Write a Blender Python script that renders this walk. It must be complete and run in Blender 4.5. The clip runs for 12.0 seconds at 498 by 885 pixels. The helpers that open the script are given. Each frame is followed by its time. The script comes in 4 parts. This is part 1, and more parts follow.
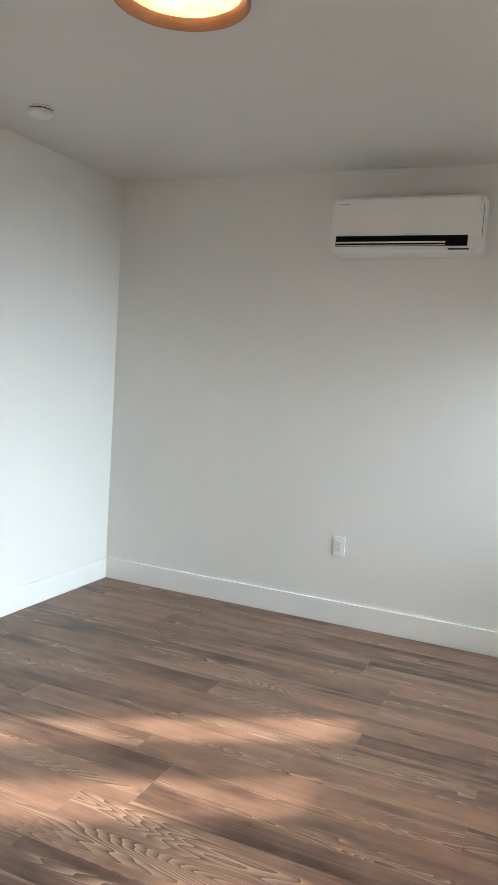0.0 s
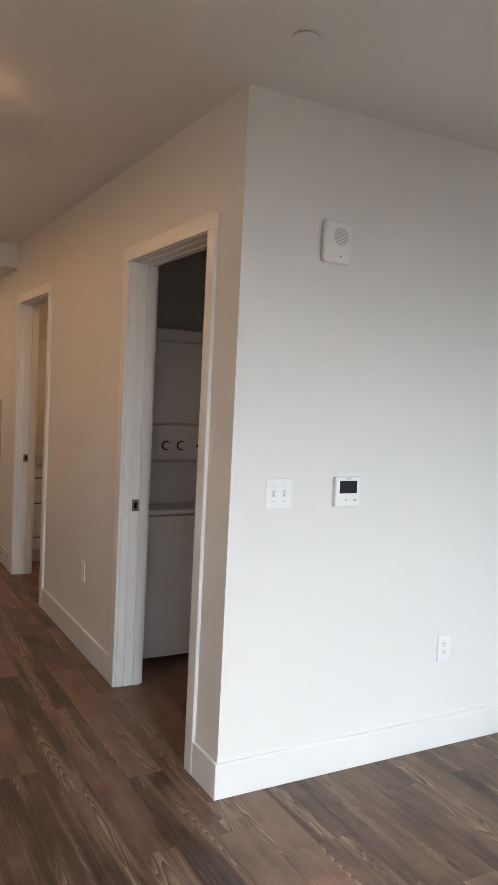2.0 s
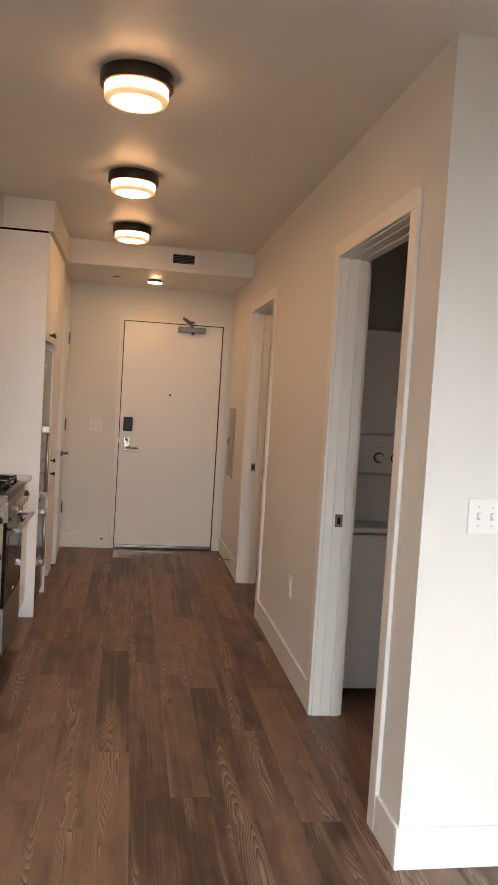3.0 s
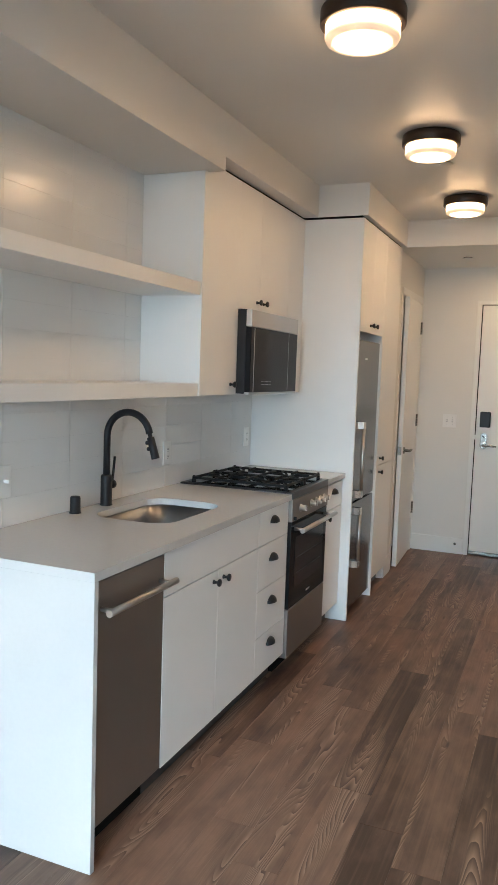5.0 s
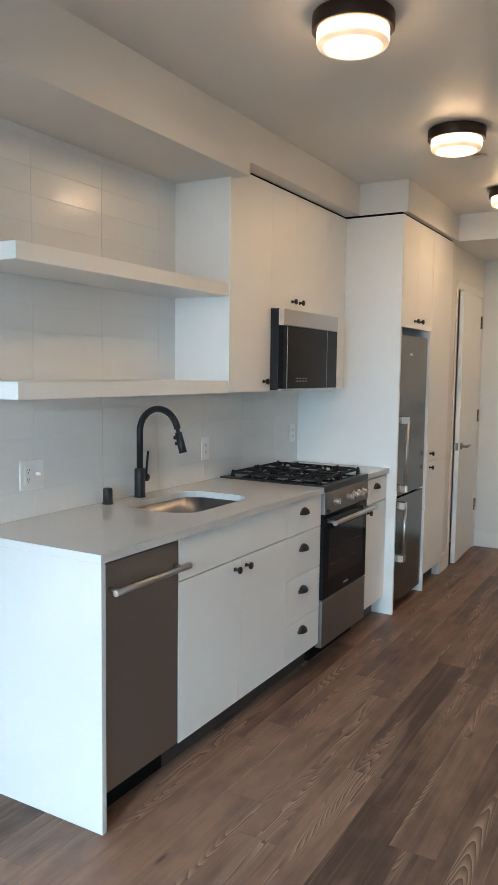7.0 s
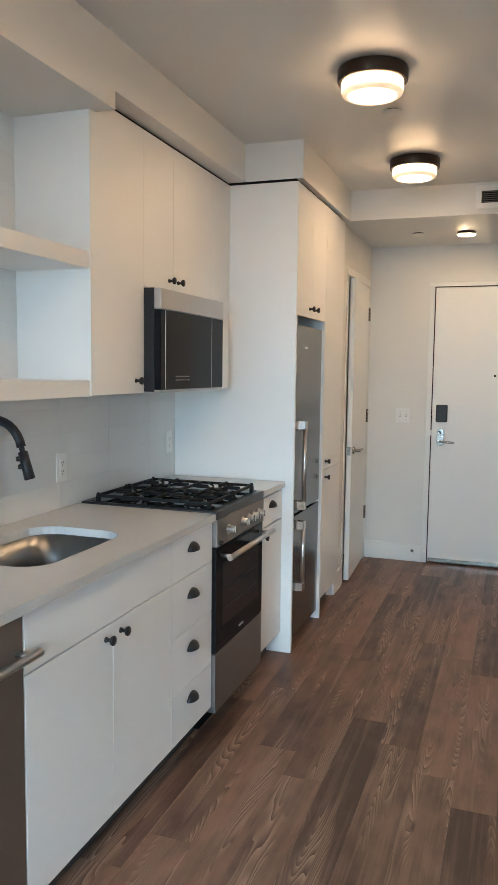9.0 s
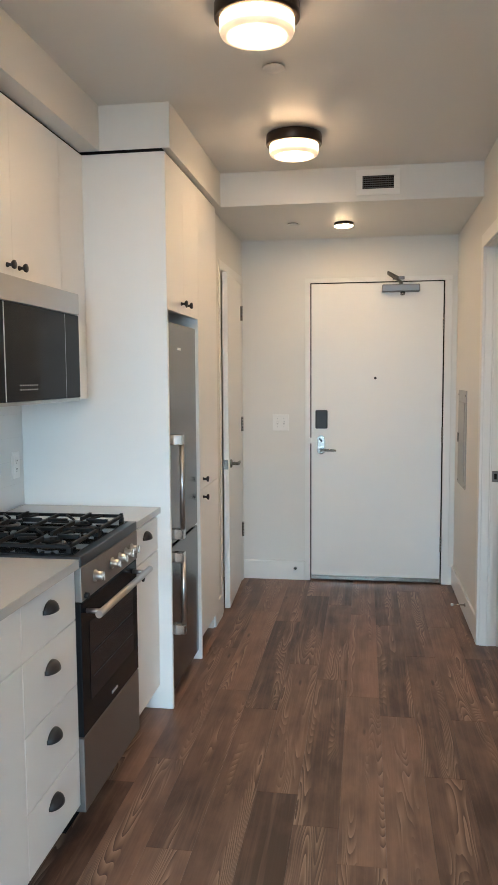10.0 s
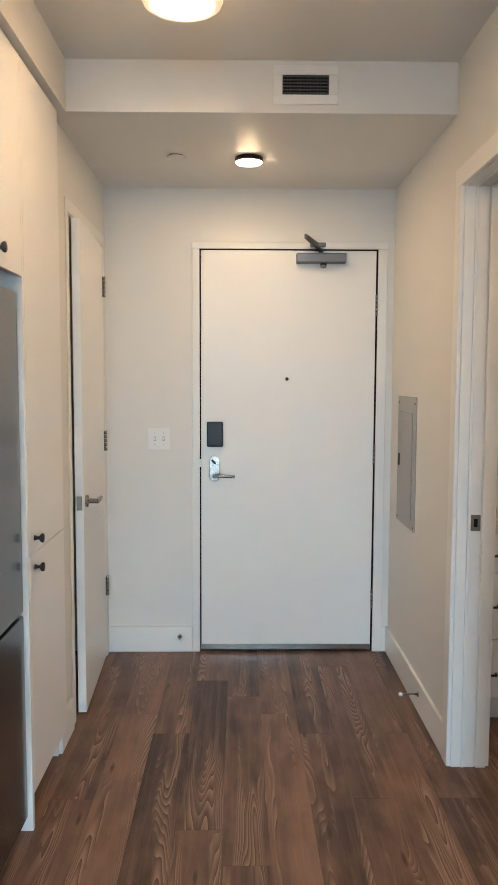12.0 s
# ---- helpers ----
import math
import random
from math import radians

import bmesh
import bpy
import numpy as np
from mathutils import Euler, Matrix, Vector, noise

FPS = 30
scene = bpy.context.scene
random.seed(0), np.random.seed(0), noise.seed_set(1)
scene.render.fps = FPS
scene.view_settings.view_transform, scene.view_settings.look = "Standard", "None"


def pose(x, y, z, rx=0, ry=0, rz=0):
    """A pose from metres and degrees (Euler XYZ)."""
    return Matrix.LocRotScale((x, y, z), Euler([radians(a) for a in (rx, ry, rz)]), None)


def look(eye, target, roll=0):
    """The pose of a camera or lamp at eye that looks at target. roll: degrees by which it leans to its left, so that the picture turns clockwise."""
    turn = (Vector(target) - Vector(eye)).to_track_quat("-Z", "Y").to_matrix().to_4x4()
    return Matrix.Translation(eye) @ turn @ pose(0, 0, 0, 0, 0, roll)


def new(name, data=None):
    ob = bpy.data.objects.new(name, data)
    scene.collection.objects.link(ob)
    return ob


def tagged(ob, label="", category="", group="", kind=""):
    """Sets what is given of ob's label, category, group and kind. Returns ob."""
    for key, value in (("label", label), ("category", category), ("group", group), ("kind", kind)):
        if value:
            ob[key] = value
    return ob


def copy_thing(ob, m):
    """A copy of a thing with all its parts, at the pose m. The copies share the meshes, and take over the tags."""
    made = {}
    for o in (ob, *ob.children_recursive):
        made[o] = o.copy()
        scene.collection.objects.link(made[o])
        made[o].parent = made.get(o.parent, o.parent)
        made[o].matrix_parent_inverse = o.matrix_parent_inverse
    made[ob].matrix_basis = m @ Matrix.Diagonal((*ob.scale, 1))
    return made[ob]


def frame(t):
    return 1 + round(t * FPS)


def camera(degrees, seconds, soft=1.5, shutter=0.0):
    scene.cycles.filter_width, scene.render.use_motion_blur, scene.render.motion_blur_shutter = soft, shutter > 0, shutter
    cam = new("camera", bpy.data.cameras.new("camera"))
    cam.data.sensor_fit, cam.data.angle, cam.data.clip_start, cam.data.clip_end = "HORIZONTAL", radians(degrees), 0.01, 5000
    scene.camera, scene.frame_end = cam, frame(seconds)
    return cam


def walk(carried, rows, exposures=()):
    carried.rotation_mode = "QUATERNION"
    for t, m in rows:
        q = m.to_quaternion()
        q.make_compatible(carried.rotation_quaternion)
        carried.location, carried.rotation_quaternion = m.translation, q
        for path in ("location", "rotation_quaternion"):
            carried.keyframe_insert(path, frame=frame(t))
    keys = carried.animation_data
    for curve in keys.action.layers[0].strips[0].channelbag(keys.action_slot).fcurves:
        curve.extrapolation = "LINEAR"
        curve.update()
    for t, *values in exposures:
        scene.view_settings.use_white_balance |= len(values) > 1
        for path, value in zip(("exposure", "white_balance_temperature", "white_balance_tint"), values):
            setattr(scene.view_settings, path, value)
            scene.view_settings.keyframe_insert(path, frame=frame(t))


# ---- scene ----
cam = camera(36.5, 12.0)
PATH = [
    (0, (-2.001, -2.883, 1.469), (-0.182, -2.074, 1.275), 3.7),
    (0.5, (-1.813, -2.786, 1.474), (-0.161, -1.677, 1.271), 4.8),
    (1, (-1.63, -2.64, 1.464), (-0.135, -1.325, 1.273), 4.5),
    (1.5, (-1.419, -2.55, 1.475), (-0.16, -1.004, 1.322), 3.4),
    (2, (-1.278, -2.436, 1.517), (-0.312, -0.689, 1.393), 2.8),
    (2.5, (-1.112, -2.372, 1.494), (-0.512, -0.467, 1.384), 3.5),
    (3, (-0.923, -2.233, 1.482), (-0.606, -0.262, 1.364), 3.5),
    (3.5, (-0.751, -2.106, 1.468), (-0.728, -0.111, 1.337), 3.0),
    (3.7, (-0.677, -2.061, 1.466), (-0.798, -0.069, 1.333), 2.9),
    (5.3, (-0.229, -1.731, 1.502), (-1.083, 0.069, 1.328), 1.4),
    (5.5, (-0.185, -1.733, 1.5), (-1.083, 0.047, 1.344), 1.0),
    (6, (-0.057, -1.764, 1.49), (-1.029, -0.022, 1.349), 1.0),
    (6.5, (0.049, -1.782, 1.48), (-0.953, -0.06, 1.306), 0.8),
    (8.3, (-0.221, -1.387, 1.504), (-1.061, 0.416, 1.298), 0.8),
    (8.5, (-0.282, -1.333, 1.491), (-1.066, 0.496, 1.291), 0.7),
    (9, (-0.403, -1.06, 1.486), (-1.063, 0.818, 1.294), 0.7),
    (9.5, (-0.504, -0.814, 1.48), (-1.005, 1.114, 1.307), 0.4),
    (10, (-0.629, -0.514, 1.478), (-0.93, 1.455, 1.304), -0.4),
    (10.5, (-0.696, -0.188, 1.471), (-0.857, 1.796, 1.277), -0.1),
    (11, (-0.737, 0.177, 1.48), (-0.845, 2.166, 1.31), 0.8),
    (11.5, (-0.807, 0.546, 1.476), (-0.847, 2.541, 1.335), 0.7),
    (12, (-0.8, 0.921, 1.457), (-0.775, 2.914, 1.291), 0.2),
]
walk(cam, [(t, look(eye, target, roll)) for t, eye, target, roll in PATH],
     [(0, 1.42, 7300, 15), (1.0, 1.15, 7450, 20), (1.5, 1.1, 7450, 20), (2.0, 1.15, 7550, 20), (2.5, 1.3, 7900, 21),
      (3.0, 1.38, 8300, 23), (3.5, 1.6, 8300, 24), (3.8, 1.65, 8100, 22), (5.2, 1.75, 6100, 6), (8.5, 1.85, 5900, 4), (12.0, 2.12, 5850, 4)])

# ---- light ----
world = bpy.data.worlds.new("world")
scene.world = world
world.use_nodes = True
SUN_EL, SUN_ROT = radians(28.7), radians(148)
sky = world.node_tree.nodes.new("ShaderNodeTexSky")
sky.sky_type, sky.sun_disc, sky.sun_elevation, sky.sun_rotation = "NISHITA", False, SUN_EL, SUN_ROT
world.node_tree.links.new(sky.outputs[0], world.node_tree.nodes["Background"].inputs[0])
world.node_tree.nodes["Background"].inputs[1].default_value = 0.12

SUN_POWER, SUN_ANGLE, SUN_COLOR = 5.0, 1.9, (1.0, 0.97, 0.93)
WINDOW_POWER, WINDOW_COLOR = 9.3, (0.60, 0.83, 1.0)
LAMP_GLOW, LAMP_COLOR = 44.0, (1.0, 0.615, 0.325)

sun = new("sun", bpy.data.lights.new("sun", "SUN"))
sun.data.energy, sun.data.angle, sun.data.color = SUN_POWER, radians(SUN_ANGLE), SUN_COLOR
sun.matrix_world = look((3 * math.sin(SUN_ROT) * math.cos(SUN_EL), 3 * math.cos(SUN_ROT) * math.cos(SUN_EL), 3 * math.sin(SUN_EL)), (0, 0, 0))

# ---- the plan, in metres ----
H = 2.62            # ceiling
HV = 2.434          # lower ceiling and soffits
EAST, WEST, SOUTH, ENTRY = 2.22, -2.95, -3.75, 4.885
BACK = -2.135       # kitchen wall
FRONT = -1.52       # cabinet fronts
UPPER = -1.824      # wall cabinet fronts
VLEFT = -1.50       # wall beside the closet door
HEADER_Y = 3.786
TALL0, TALL1 = 2.65, 2.67
WINDOWS = [(-2.75, -2.1), (-1.85, -1.2), (-0.95, -0.35), (0.66, 1.0), (1.28, 1.65), (1.87, 2.2)]
SILL, HEAD = 1.05, 2.12

# ---- materials ----


def material(name, color, rough=0.5, metal=0.0, grain=0.03, scale=30.0, bump=0.02, spec=0.5, fine=220.0):
    """Paint, metal or plastic with a broad and a fine variation."""
    m = bpy.data.materials.new(name)
    m.use_nodes = True
    n, l = m.node_tree.nodes, m.node_tree.links
    b = n["Principled BSDF"]
    tc = n.new("ShaderNodeTexCoord")
    broad, close = n.new("ShaderNodeTexNoise"), n.new("ShaderNodeTexNoise")
    broad.inputs["Scale"].default_value, broad.inputs["Detail"].default_value = scale * 0.08, 3
    close.inputs["Scale"].default_value, close.inputs["Detail"].default_value = fine, 2
    l.new(tc.outputs["Object"], broad.inputs["Vector"])
    l.new(tc.outputs["Object"], close.inputs["Vector"])
    mix = n.new("ShaderNodeMix")
    mix.data_type = "RGBA"
    mix.inputs["A"].default_value = (*[c * (1 - grain) for c in color], 1)
    mix.inputs["B"].default_value = (*[min(1, c * (1 + grain)) for c in color], 1)
    l.new(broad.outputs["Fac"], mix.inputs["Factor"])
    l.new(mix.outputs["Result"], b.inputs["Base Color"])
    b.inputs["Metallic"].default_value = metal
    b.inputs["Specular IOR Level"].default_value = spec
    r = n.new("ShaderNodeMapRange")
    r.inputs["To Min"].default_value, r.inputs["To Max"].default_value = rough * 0.9, min(1, rough * 1.1)
    l.new(broad.outputs["Fac"], r.inputs["Value"])
    l.new(r.outputs["Result"], b.inputs["Roughness"])
    if bump:
        bp = n.new("ShaderNodeBump")
        bp.inputs["Strength"].default_value, bp.inputs["Distance"].default_value = bump, 0.002
        l.new(close.outputs["Fac"], bp.inputs["Height"])
        l.new(bp.outputs["Normal"], b.inputs["Normal"])
    return m


def brushed(name, color, rough=0.3, along=(2, 2, 300)):
    """Brushed metal, its fine lines across the axis of the large scale."""
    m = material(name, color, rough, 1.0, 0.04, bump=0)
    n, l = m.node_tree.nodes, m.node_tree.links
    tc, mp, no, bp = (n.new("ShaderNode" + k) for k in ("TexCoord", "Mapping", "TexNoise", "Bump"))
    mp.inputs["Scale"].default_value = along
    no.inputs["Scale"].default_value, no.inputs["Detail"].default_value = 3, 4
    bp.inputs["Strength"].default_value, bp.inputs["Distance"].default_value = 0.06, 0.001
    l.new(tc.outputs["Object"], mp.inputs["Vector"])
    l.new(mp.outputs["Vector"], no.inputs["Vector"])
    l.new(no.outputs["Fac"], bp.inputs["Height"])
    l.new(bp.outputs["Normal"], n["Principled BSDF"].inputs["Normal"])
    return m


def glowing(name, color, strength, side=0.006, reach=0.098, collar=7.0):
    """Lit frosted glass, brightest under the bulb and dimmer towards its rim."""
    m = bpy.data.materials.new(name)
    m.use_nodes = True
    n, l = m.node_tree.nodes, m.node_tree.links
    b = n["Principled BSDF"]
    b.inputs["Base Color"].default_value = (0.85, 0.82, 0.76, 1)
    b.inputs["Roughness"].default_value = 0.3
    tc, sep, flat, ln, r = (n.new("ShaderNode" + k) for k in ("TexCoord", "SeparateXYZ", "CombineXYZ", "VectorMath", "MapRange"))
    l.new(tc.outputs["Object"], sep.inputs[0])
    l.new(sep.outputs["X"], flat.inputs["X"])
    l.new(sep.outputs["Y"], flat.inputs["Y"])
    ln.operation = "LENGTH"
    l.new(flat.outputs[0], ln.inputs[0])
    l.new(ln.outputs["Value"], r.inputs["Value"])
    r.interpolation_type = "SMOOTHSTEP"
    r.inputs["From Min"].default_value, r.inputs["From Max"].default_value = 0.02, reach
    r.inputs["To Min"].default_value, r.inputs["To Max"].default_value = strength, strength * side
    no, vary = n.new("ShaderNodeTexNoise"), n.new("ShaderNodeMapRange")
    no.inputs["Scale"].default_value = 11
    l.new(tc.outputs["Object"], no.inputs["Vector"])
    l.new(no.outputs["Fac"], vary.inputs["Value"])
    vary.inputs["From Min"].default_value, vary.inputs["From Max"].default_value = 0.35, 0.65
    vary.inputs["To Min"].default_value, vary.inputs["To Max"].default_value = 0.6, 1.25
    mul = n.new("ShaderNodeMath")
    mul.operation = "MULTIPLY"
    l.new(r.outputs["Result"], mul.inputs[0])
    l.new(vary.outputs["Result"], mul.inputs[1])
    top, add = n.new("ShaderNodeMapRange"), n.new("ShaderNodeMath")
    l.new(sep.outputs["Z"], top.inputs["Value"])
    top.inputs["From Min"].default_value, top.inputs["From Max"].default_value = -0.094, -0.060
    top.interpolation_type = "SMOOTHSTEP"
    top.inputs["To Min"].default_value, top.inputs["To Max"].default_value = 0, collar
    add.operation = "ADD"
    l.new(mul.outputs[0], add.inputs[0])
    l.new(top.outputs["Result"], add.inputs[1])
    b.inputs["Emission Color"].default_value = (*color, 1)
    l.new(add.outputs[0], b.inputs["Emission Strength"])
    return m


def plank_wood(name):
    """Brown vinyl plank with cathedral grain along y; each plank its own piece of the pattern."""
    m = bpy.data.materials.new(name)
    m.use_nodes = True
    n, l = m.node_tree.nodes, m.node_tree.links
    b = n["Principled BSDF"]

    def node(kind, **vals):
        x = n.new("ShaderNode" + kind)
        for k, v in vals.items():
            x.inputs[k.replace("_", " ")].default_value = v
        return x

    def maths(op, a, c, d=None):
        x = n.new("ShaderNodeMath")
        x.operation = op
        for i, v in enumerate((a, c, d)):
            if v is None:
                continue
            if isinstance(v, (int, float)):
                x.inputs[i].default_value = v
            else:
                l.new(v, x.inputs[i])
        return x.outputs[0]

    tc, info = n.new("ShaderNodeTexCoord"), n.new("ShaderNodeObjectInfo")
    off = n.new("ShaderNodeCombineXYZ")
    l.new(maths("MULTIPLY", info.outputs["Random"], 37.0), off.inputs["X"])
    l.new(maths("MULTIPLY", info.outputs["Random"], 91.0), off.inputs["Y"])
    add = n.new("ShaderNodeVectorMath")
    l.new(tc.outputs["Object"], add.inputs[0])
    l.new(off.outputs[0], add.inputs[1])

    def mapped(sx, sy):
        mp = n.new("ShaderNodeMapping")
        mp.inputs["Scale"].default_value = (sx, sy, 1)
        l.new(add.outputs[0], mp.inputs["Vector"])
        return mp.outputs[0]

    def noise(vec, scale, detail, rough=0.5):
        x = node("TexNoise", Scale=scale, Detail=detail, Roughness=rough)
        l.new(vec, x.inputs["Vector"])
        return x.outputs["Fac"]

    field = noise(mapped(7.5, 0.62), 1.0, 2.0, 0.4)
    wobble = noise(mapped(20, 3.2), 1.0, 3.0)
    knots = node("TexVoronoi", Scale=1.0, Randomness=1.0)
    l.new(mapped(8.0, 1.7), knots.inputs["Vector"])
    near = node("MapRange", From_Min=0.34, From_Max=0.02)
    l.new(knots.outputs["Distance"], near.inputs["Value"])
    knot = maths("POWER", near.outputs[0], 2.0)
    ring = maths("ADD", maths("MULTIPLY", field, 46.0), maths("MULTIPLY", wobble, 0.8))
    ring = maths("ADD", ring, maths("MULTIPLY", knot, 3.2))
    ring = maths("FRACT", ring, 0)
    late = maths("POWER", ring, 2.0)
    fibre = noise(mapped(160, 4.0), 1.0, 4.0, 0.6)
    worn = noise(mapped(7.0, 1.1), 1.0, 3.0)
    cloud = noise(mapped(11.0, 4.5), 1.0, 4.0, 0.55)
    where = node("MapRange", From_Min=0.52, From_Max=0.61)
    l.new(noise(mapped(13.0, 0.7), 1.0, 2.5), where.inputs["Value"])
    streak = maths("MULTIPLY", late, where.outputs[0])

    def blend(fac, a, c, kind="MIX"):
        x = n.new("ShaderNodeMix")
        x.data_type, x.blend_type = "RGBA", kind
        for s, v in (("Factor", fac), ("A", a), ("B", c)):
            if isinstance(v, (int, float)):
                x.inputs[s].default_value = v
            elif isinstance(v, tuple):
                x.inputs[s].default_value = (*v, 1)
            else:
                l.new(v, x.inputs[s])
        return x.outputs["Result"]

    tone = n.new("ShaderNodeValToRGB")
    tone.color_ramp.elements[0].color = (0.056, 0.031, 0.023, 1)
    tone.color_ramp.elements[1].color = (0.285, 0.163, 0.110, 1)
    tone.color_ramp.elements[0].position, tone.color_ramp.elements[1].position = 0.46, 0.84
    l.new(maths("ADD", maths("ADD", maths("MULTIPLY", worn, 0.48), maths("MULTIPLY", cloud, 0.52)), maths("MULTIPLY", info.outputs["Random"], 0.30)), tone.inputs["Fac"])
    early = maths("MULTIPLY", maths("POWER", maths("SUBTRACT", 1.0, ring), 3.0), where.outputs[0])
    base = blend(maths("MULTIPLY", late, 0.06), tone.outputs[0], (0.06, 0.030, 0.019))
    base = blend(maths("MULTIPLY", where.outputs[0], 0.42), base, (0.26, 0.150, 0.10))
    base = blend(maths("MULTIPLY", early, 0.78), base, (0.040, 0.019, 0.012))
    silk = node("MapRange", From_Min=0.5, From_Max=0.75)
    l.new(noise(mapped(55, 1.3), 1.0, 3.0), silk.inputs["Value"])
    base = blend(maths("MULTIPLY", silk.outputs[0], 0.35), base, (0.33, 0.20, 0.135))
    base = blend(maths("MULTIPLY", streak, 0.62), base, (0.52, 0.36, 0.26))
    pit = node("MapRange", From_Min=0.80, From_Max=0.95)
    l.new(near.outputs[0], pit.inputs["Value"])
    base = blend(maths("MULTIPLY", pit.outputs[0], 0.8), base, (0.035, 0.017, 0.011))
    base = blend(maths("MULTIPLY", fibre, 0.7), base, blend(0.6, base, (0.03, 0.018, 0.012)))
    l.new(base, b.inputs["Base Color"])
    rr = node("MapRange", To_Min=0.33, To_Max=0.52)
    l.new(fibre, rr.inputs["Value"])
    l.new(rr.outputs[0], b.inputs["Roughness"])
    b.inputs["Specular IOR Level"].default_value = 0.35
    bp = node("Bump", Strength=0.25, Distance=0.0012)
    l.new(maths("ADD", maths("MULTIPLY", ring, 0.5), fibre), bp.inputs["Height"])
    l.new(bp.outputs["Normal"], b.inputs["Normal"])
    return m


WALL = material("wall_paint", (0.735, 0.725, 0.70), 0.75, grain=0.015, scale=20, bump=0.12, spec=0.3, fine=160)
CEIL = material("ceiling_paint", (0.70, 0.69, 0.665), 0.40, grain=0.015, scale=16, bump=0.10, spec=0.45, fine=120)
TRIM = material("trim_paint", (0.775, 0.77, 0.75), 0.38, grain=0.012, scale=30, bump=0.03)
DOORP = material("door_paint", (0.82, 0.815, 0.80), 0.42, grain=0.012, scale=30, bump=0.05, fine=90)
# near-black because the shade under the cabinets is put into this colour
KICK = material("shaded_toe_kick", (0.055, 0.05, 0.05), 0.5)
LAM = material("white_laminate", (0.80, 0.795, 0.78), 0.36, grain=0.01, scale=30, bump=0.02)
CARCASS = material("cabinet_inside", (0.66, 0.65, 0.63), 0.5)
QUARTZ = material("quartz", (0.57, 0.565, 0.555), 0.17, grain=0.03, scale=900, bump=0.0)
TILE = material("glazed_tile", (0.76, 0.765, 0.76), 0.20, grain=0.012, scale=60, bump=0.03, fine=25)
GROUT = material("grout", (0.78, 0.78, 0.77), 0.8, bump=0.3)
BLACK = material("matt_black_metal", (0.018, 0.018, 0.02), 0.42, 0.0, bump=0.03, spec=0.3)
BRONZE = material("dark_bronze", (0.045, 0.03, 0.022), 0.35, 0.6, bump=0.02)
RIM = material("bronze_shade", (0.42, 0.22, 0.12), 0.5, 0.2, bump=0.02)
IRON = material("cast_iron", (0.015, 0.015, 0.016), 0.55, 0.0, bump=0.3, spec=0.15, fine=400)
STEEL = brushed("stainless_steel", (0.52, 0.50, 0.48), 0.30)
STEELDARK = brushed("dark_stainless_steel", (0.20, 0.19, 0.185), 0.36)
STEELFRIDGE = brushed("smooth_stainless_steel", (0.155, 0.155, 0.152), 0.20)
STEELBLACK = brushed("blackened_steel", (0.075, 0.075, 0.08), 0.35)
STEELBROWN = brushed("brown_stainless_steel", (0.30, 0.275, 0.26), 0.5)
BOWL = brushed("sink_steel", (0.28, 0.285, 0.29), 0.30, (2, 2, 300))
CHROME = material("chrome", (0.78, 0.78, 0.78), 0.12, 1.0, bump=0)
SATIN = material("satin_nickel", (0.38, 0.375, 0.36), 0.24, 1.0, bump=0)
GREYSTEEL = material("grey_enamel", (0.36, 0.36, 0.355), 0.45, 0.0, bump=0.05)
OVENGLASS = material("black_glass", (0.010, 0.011, 0.013), 0.06, 0.0, bump=0, spec=0.09)
PLASTIC = material("white_plastic", (0.80, 0.80, 0.79), 0.35, bump=0.01)
APPLIANCE = material("white_enamel", (0.66, 0.66, 0.67), 0.3, bump=0.01)
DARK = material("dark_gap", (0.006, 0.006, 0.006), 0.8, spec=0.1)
SLAT = material("vent_slat", (0.10, 0.10, 0.10), 0.5)
DARKGREY = material("dark_grey_plastic", (0.018, 0.020, 0.025), 0.4, spec=0.3)
SCREEN = material("dark_screen", (0.016, 0.017, 0.02), 0.10, bump=0, spec=0.3)
GREYTEXT = material("pale_grey_print", (0.48, 0.48, 0.49), 0.5, bump=0)
MIRROR = material("mirror_silver", (0.85, 0.86, 0.86), 0.02, 1.0, grain=0.0, bump=0)
WOOD = plank_wood("floor_wood")
SUBFLOOR = material("plank_joint", (0.035, 0.02, 0.014), 0.8)
FROST = glowing("lit_frosted_glass", LAMP_COLOR, LAMP_GLOW)
FROST_WIDE = glowing("lit_wide_diffuser", LAMP_COLOR, 0.9, 1.0, 0.2, 0)
FROST_LED = glowing("lit_led_diffuser", (1.0, 0.64, 0.34), 42.0, 0.7, 0.07, 0)

GLASS = bpy.data.materials.new("window_glass")
GLASS.use_nodes = True
GLASS.node_tree.nodes["Principled BSDF"].inputs["Transmission Weight"].default_value = 1
GLASS.node_tree.nodes["Principled BSDF"].inputs["Roughness"].default_value = 0

# ---- building blocks ----


def block(bm, x0, x1, y0, y1, z0, z1, bevel=0.0, seg=2):
    """A box between two corners, its edges rounded by bevel metres."""
    m = Matrix.Translation(((x0 + x1) / 2, (y0 + y1) / 2, (z0 + z1) / 2)) @ Matrix.Diagonal((abs(x1 - x0), abs(y1 - y0), abs(z1 - z0), 1))
    vs = bmesh.ops.create_cube(bm, size=1, matrix=m)["verts"]
    if bevel:
        es = list({e for v in vs for e in v.link_edges})
        bmesh.ops.bevel(bm, geom=es, offset=bevel, segments=seg, affect="EDGES", profile=0.5)
    return bm


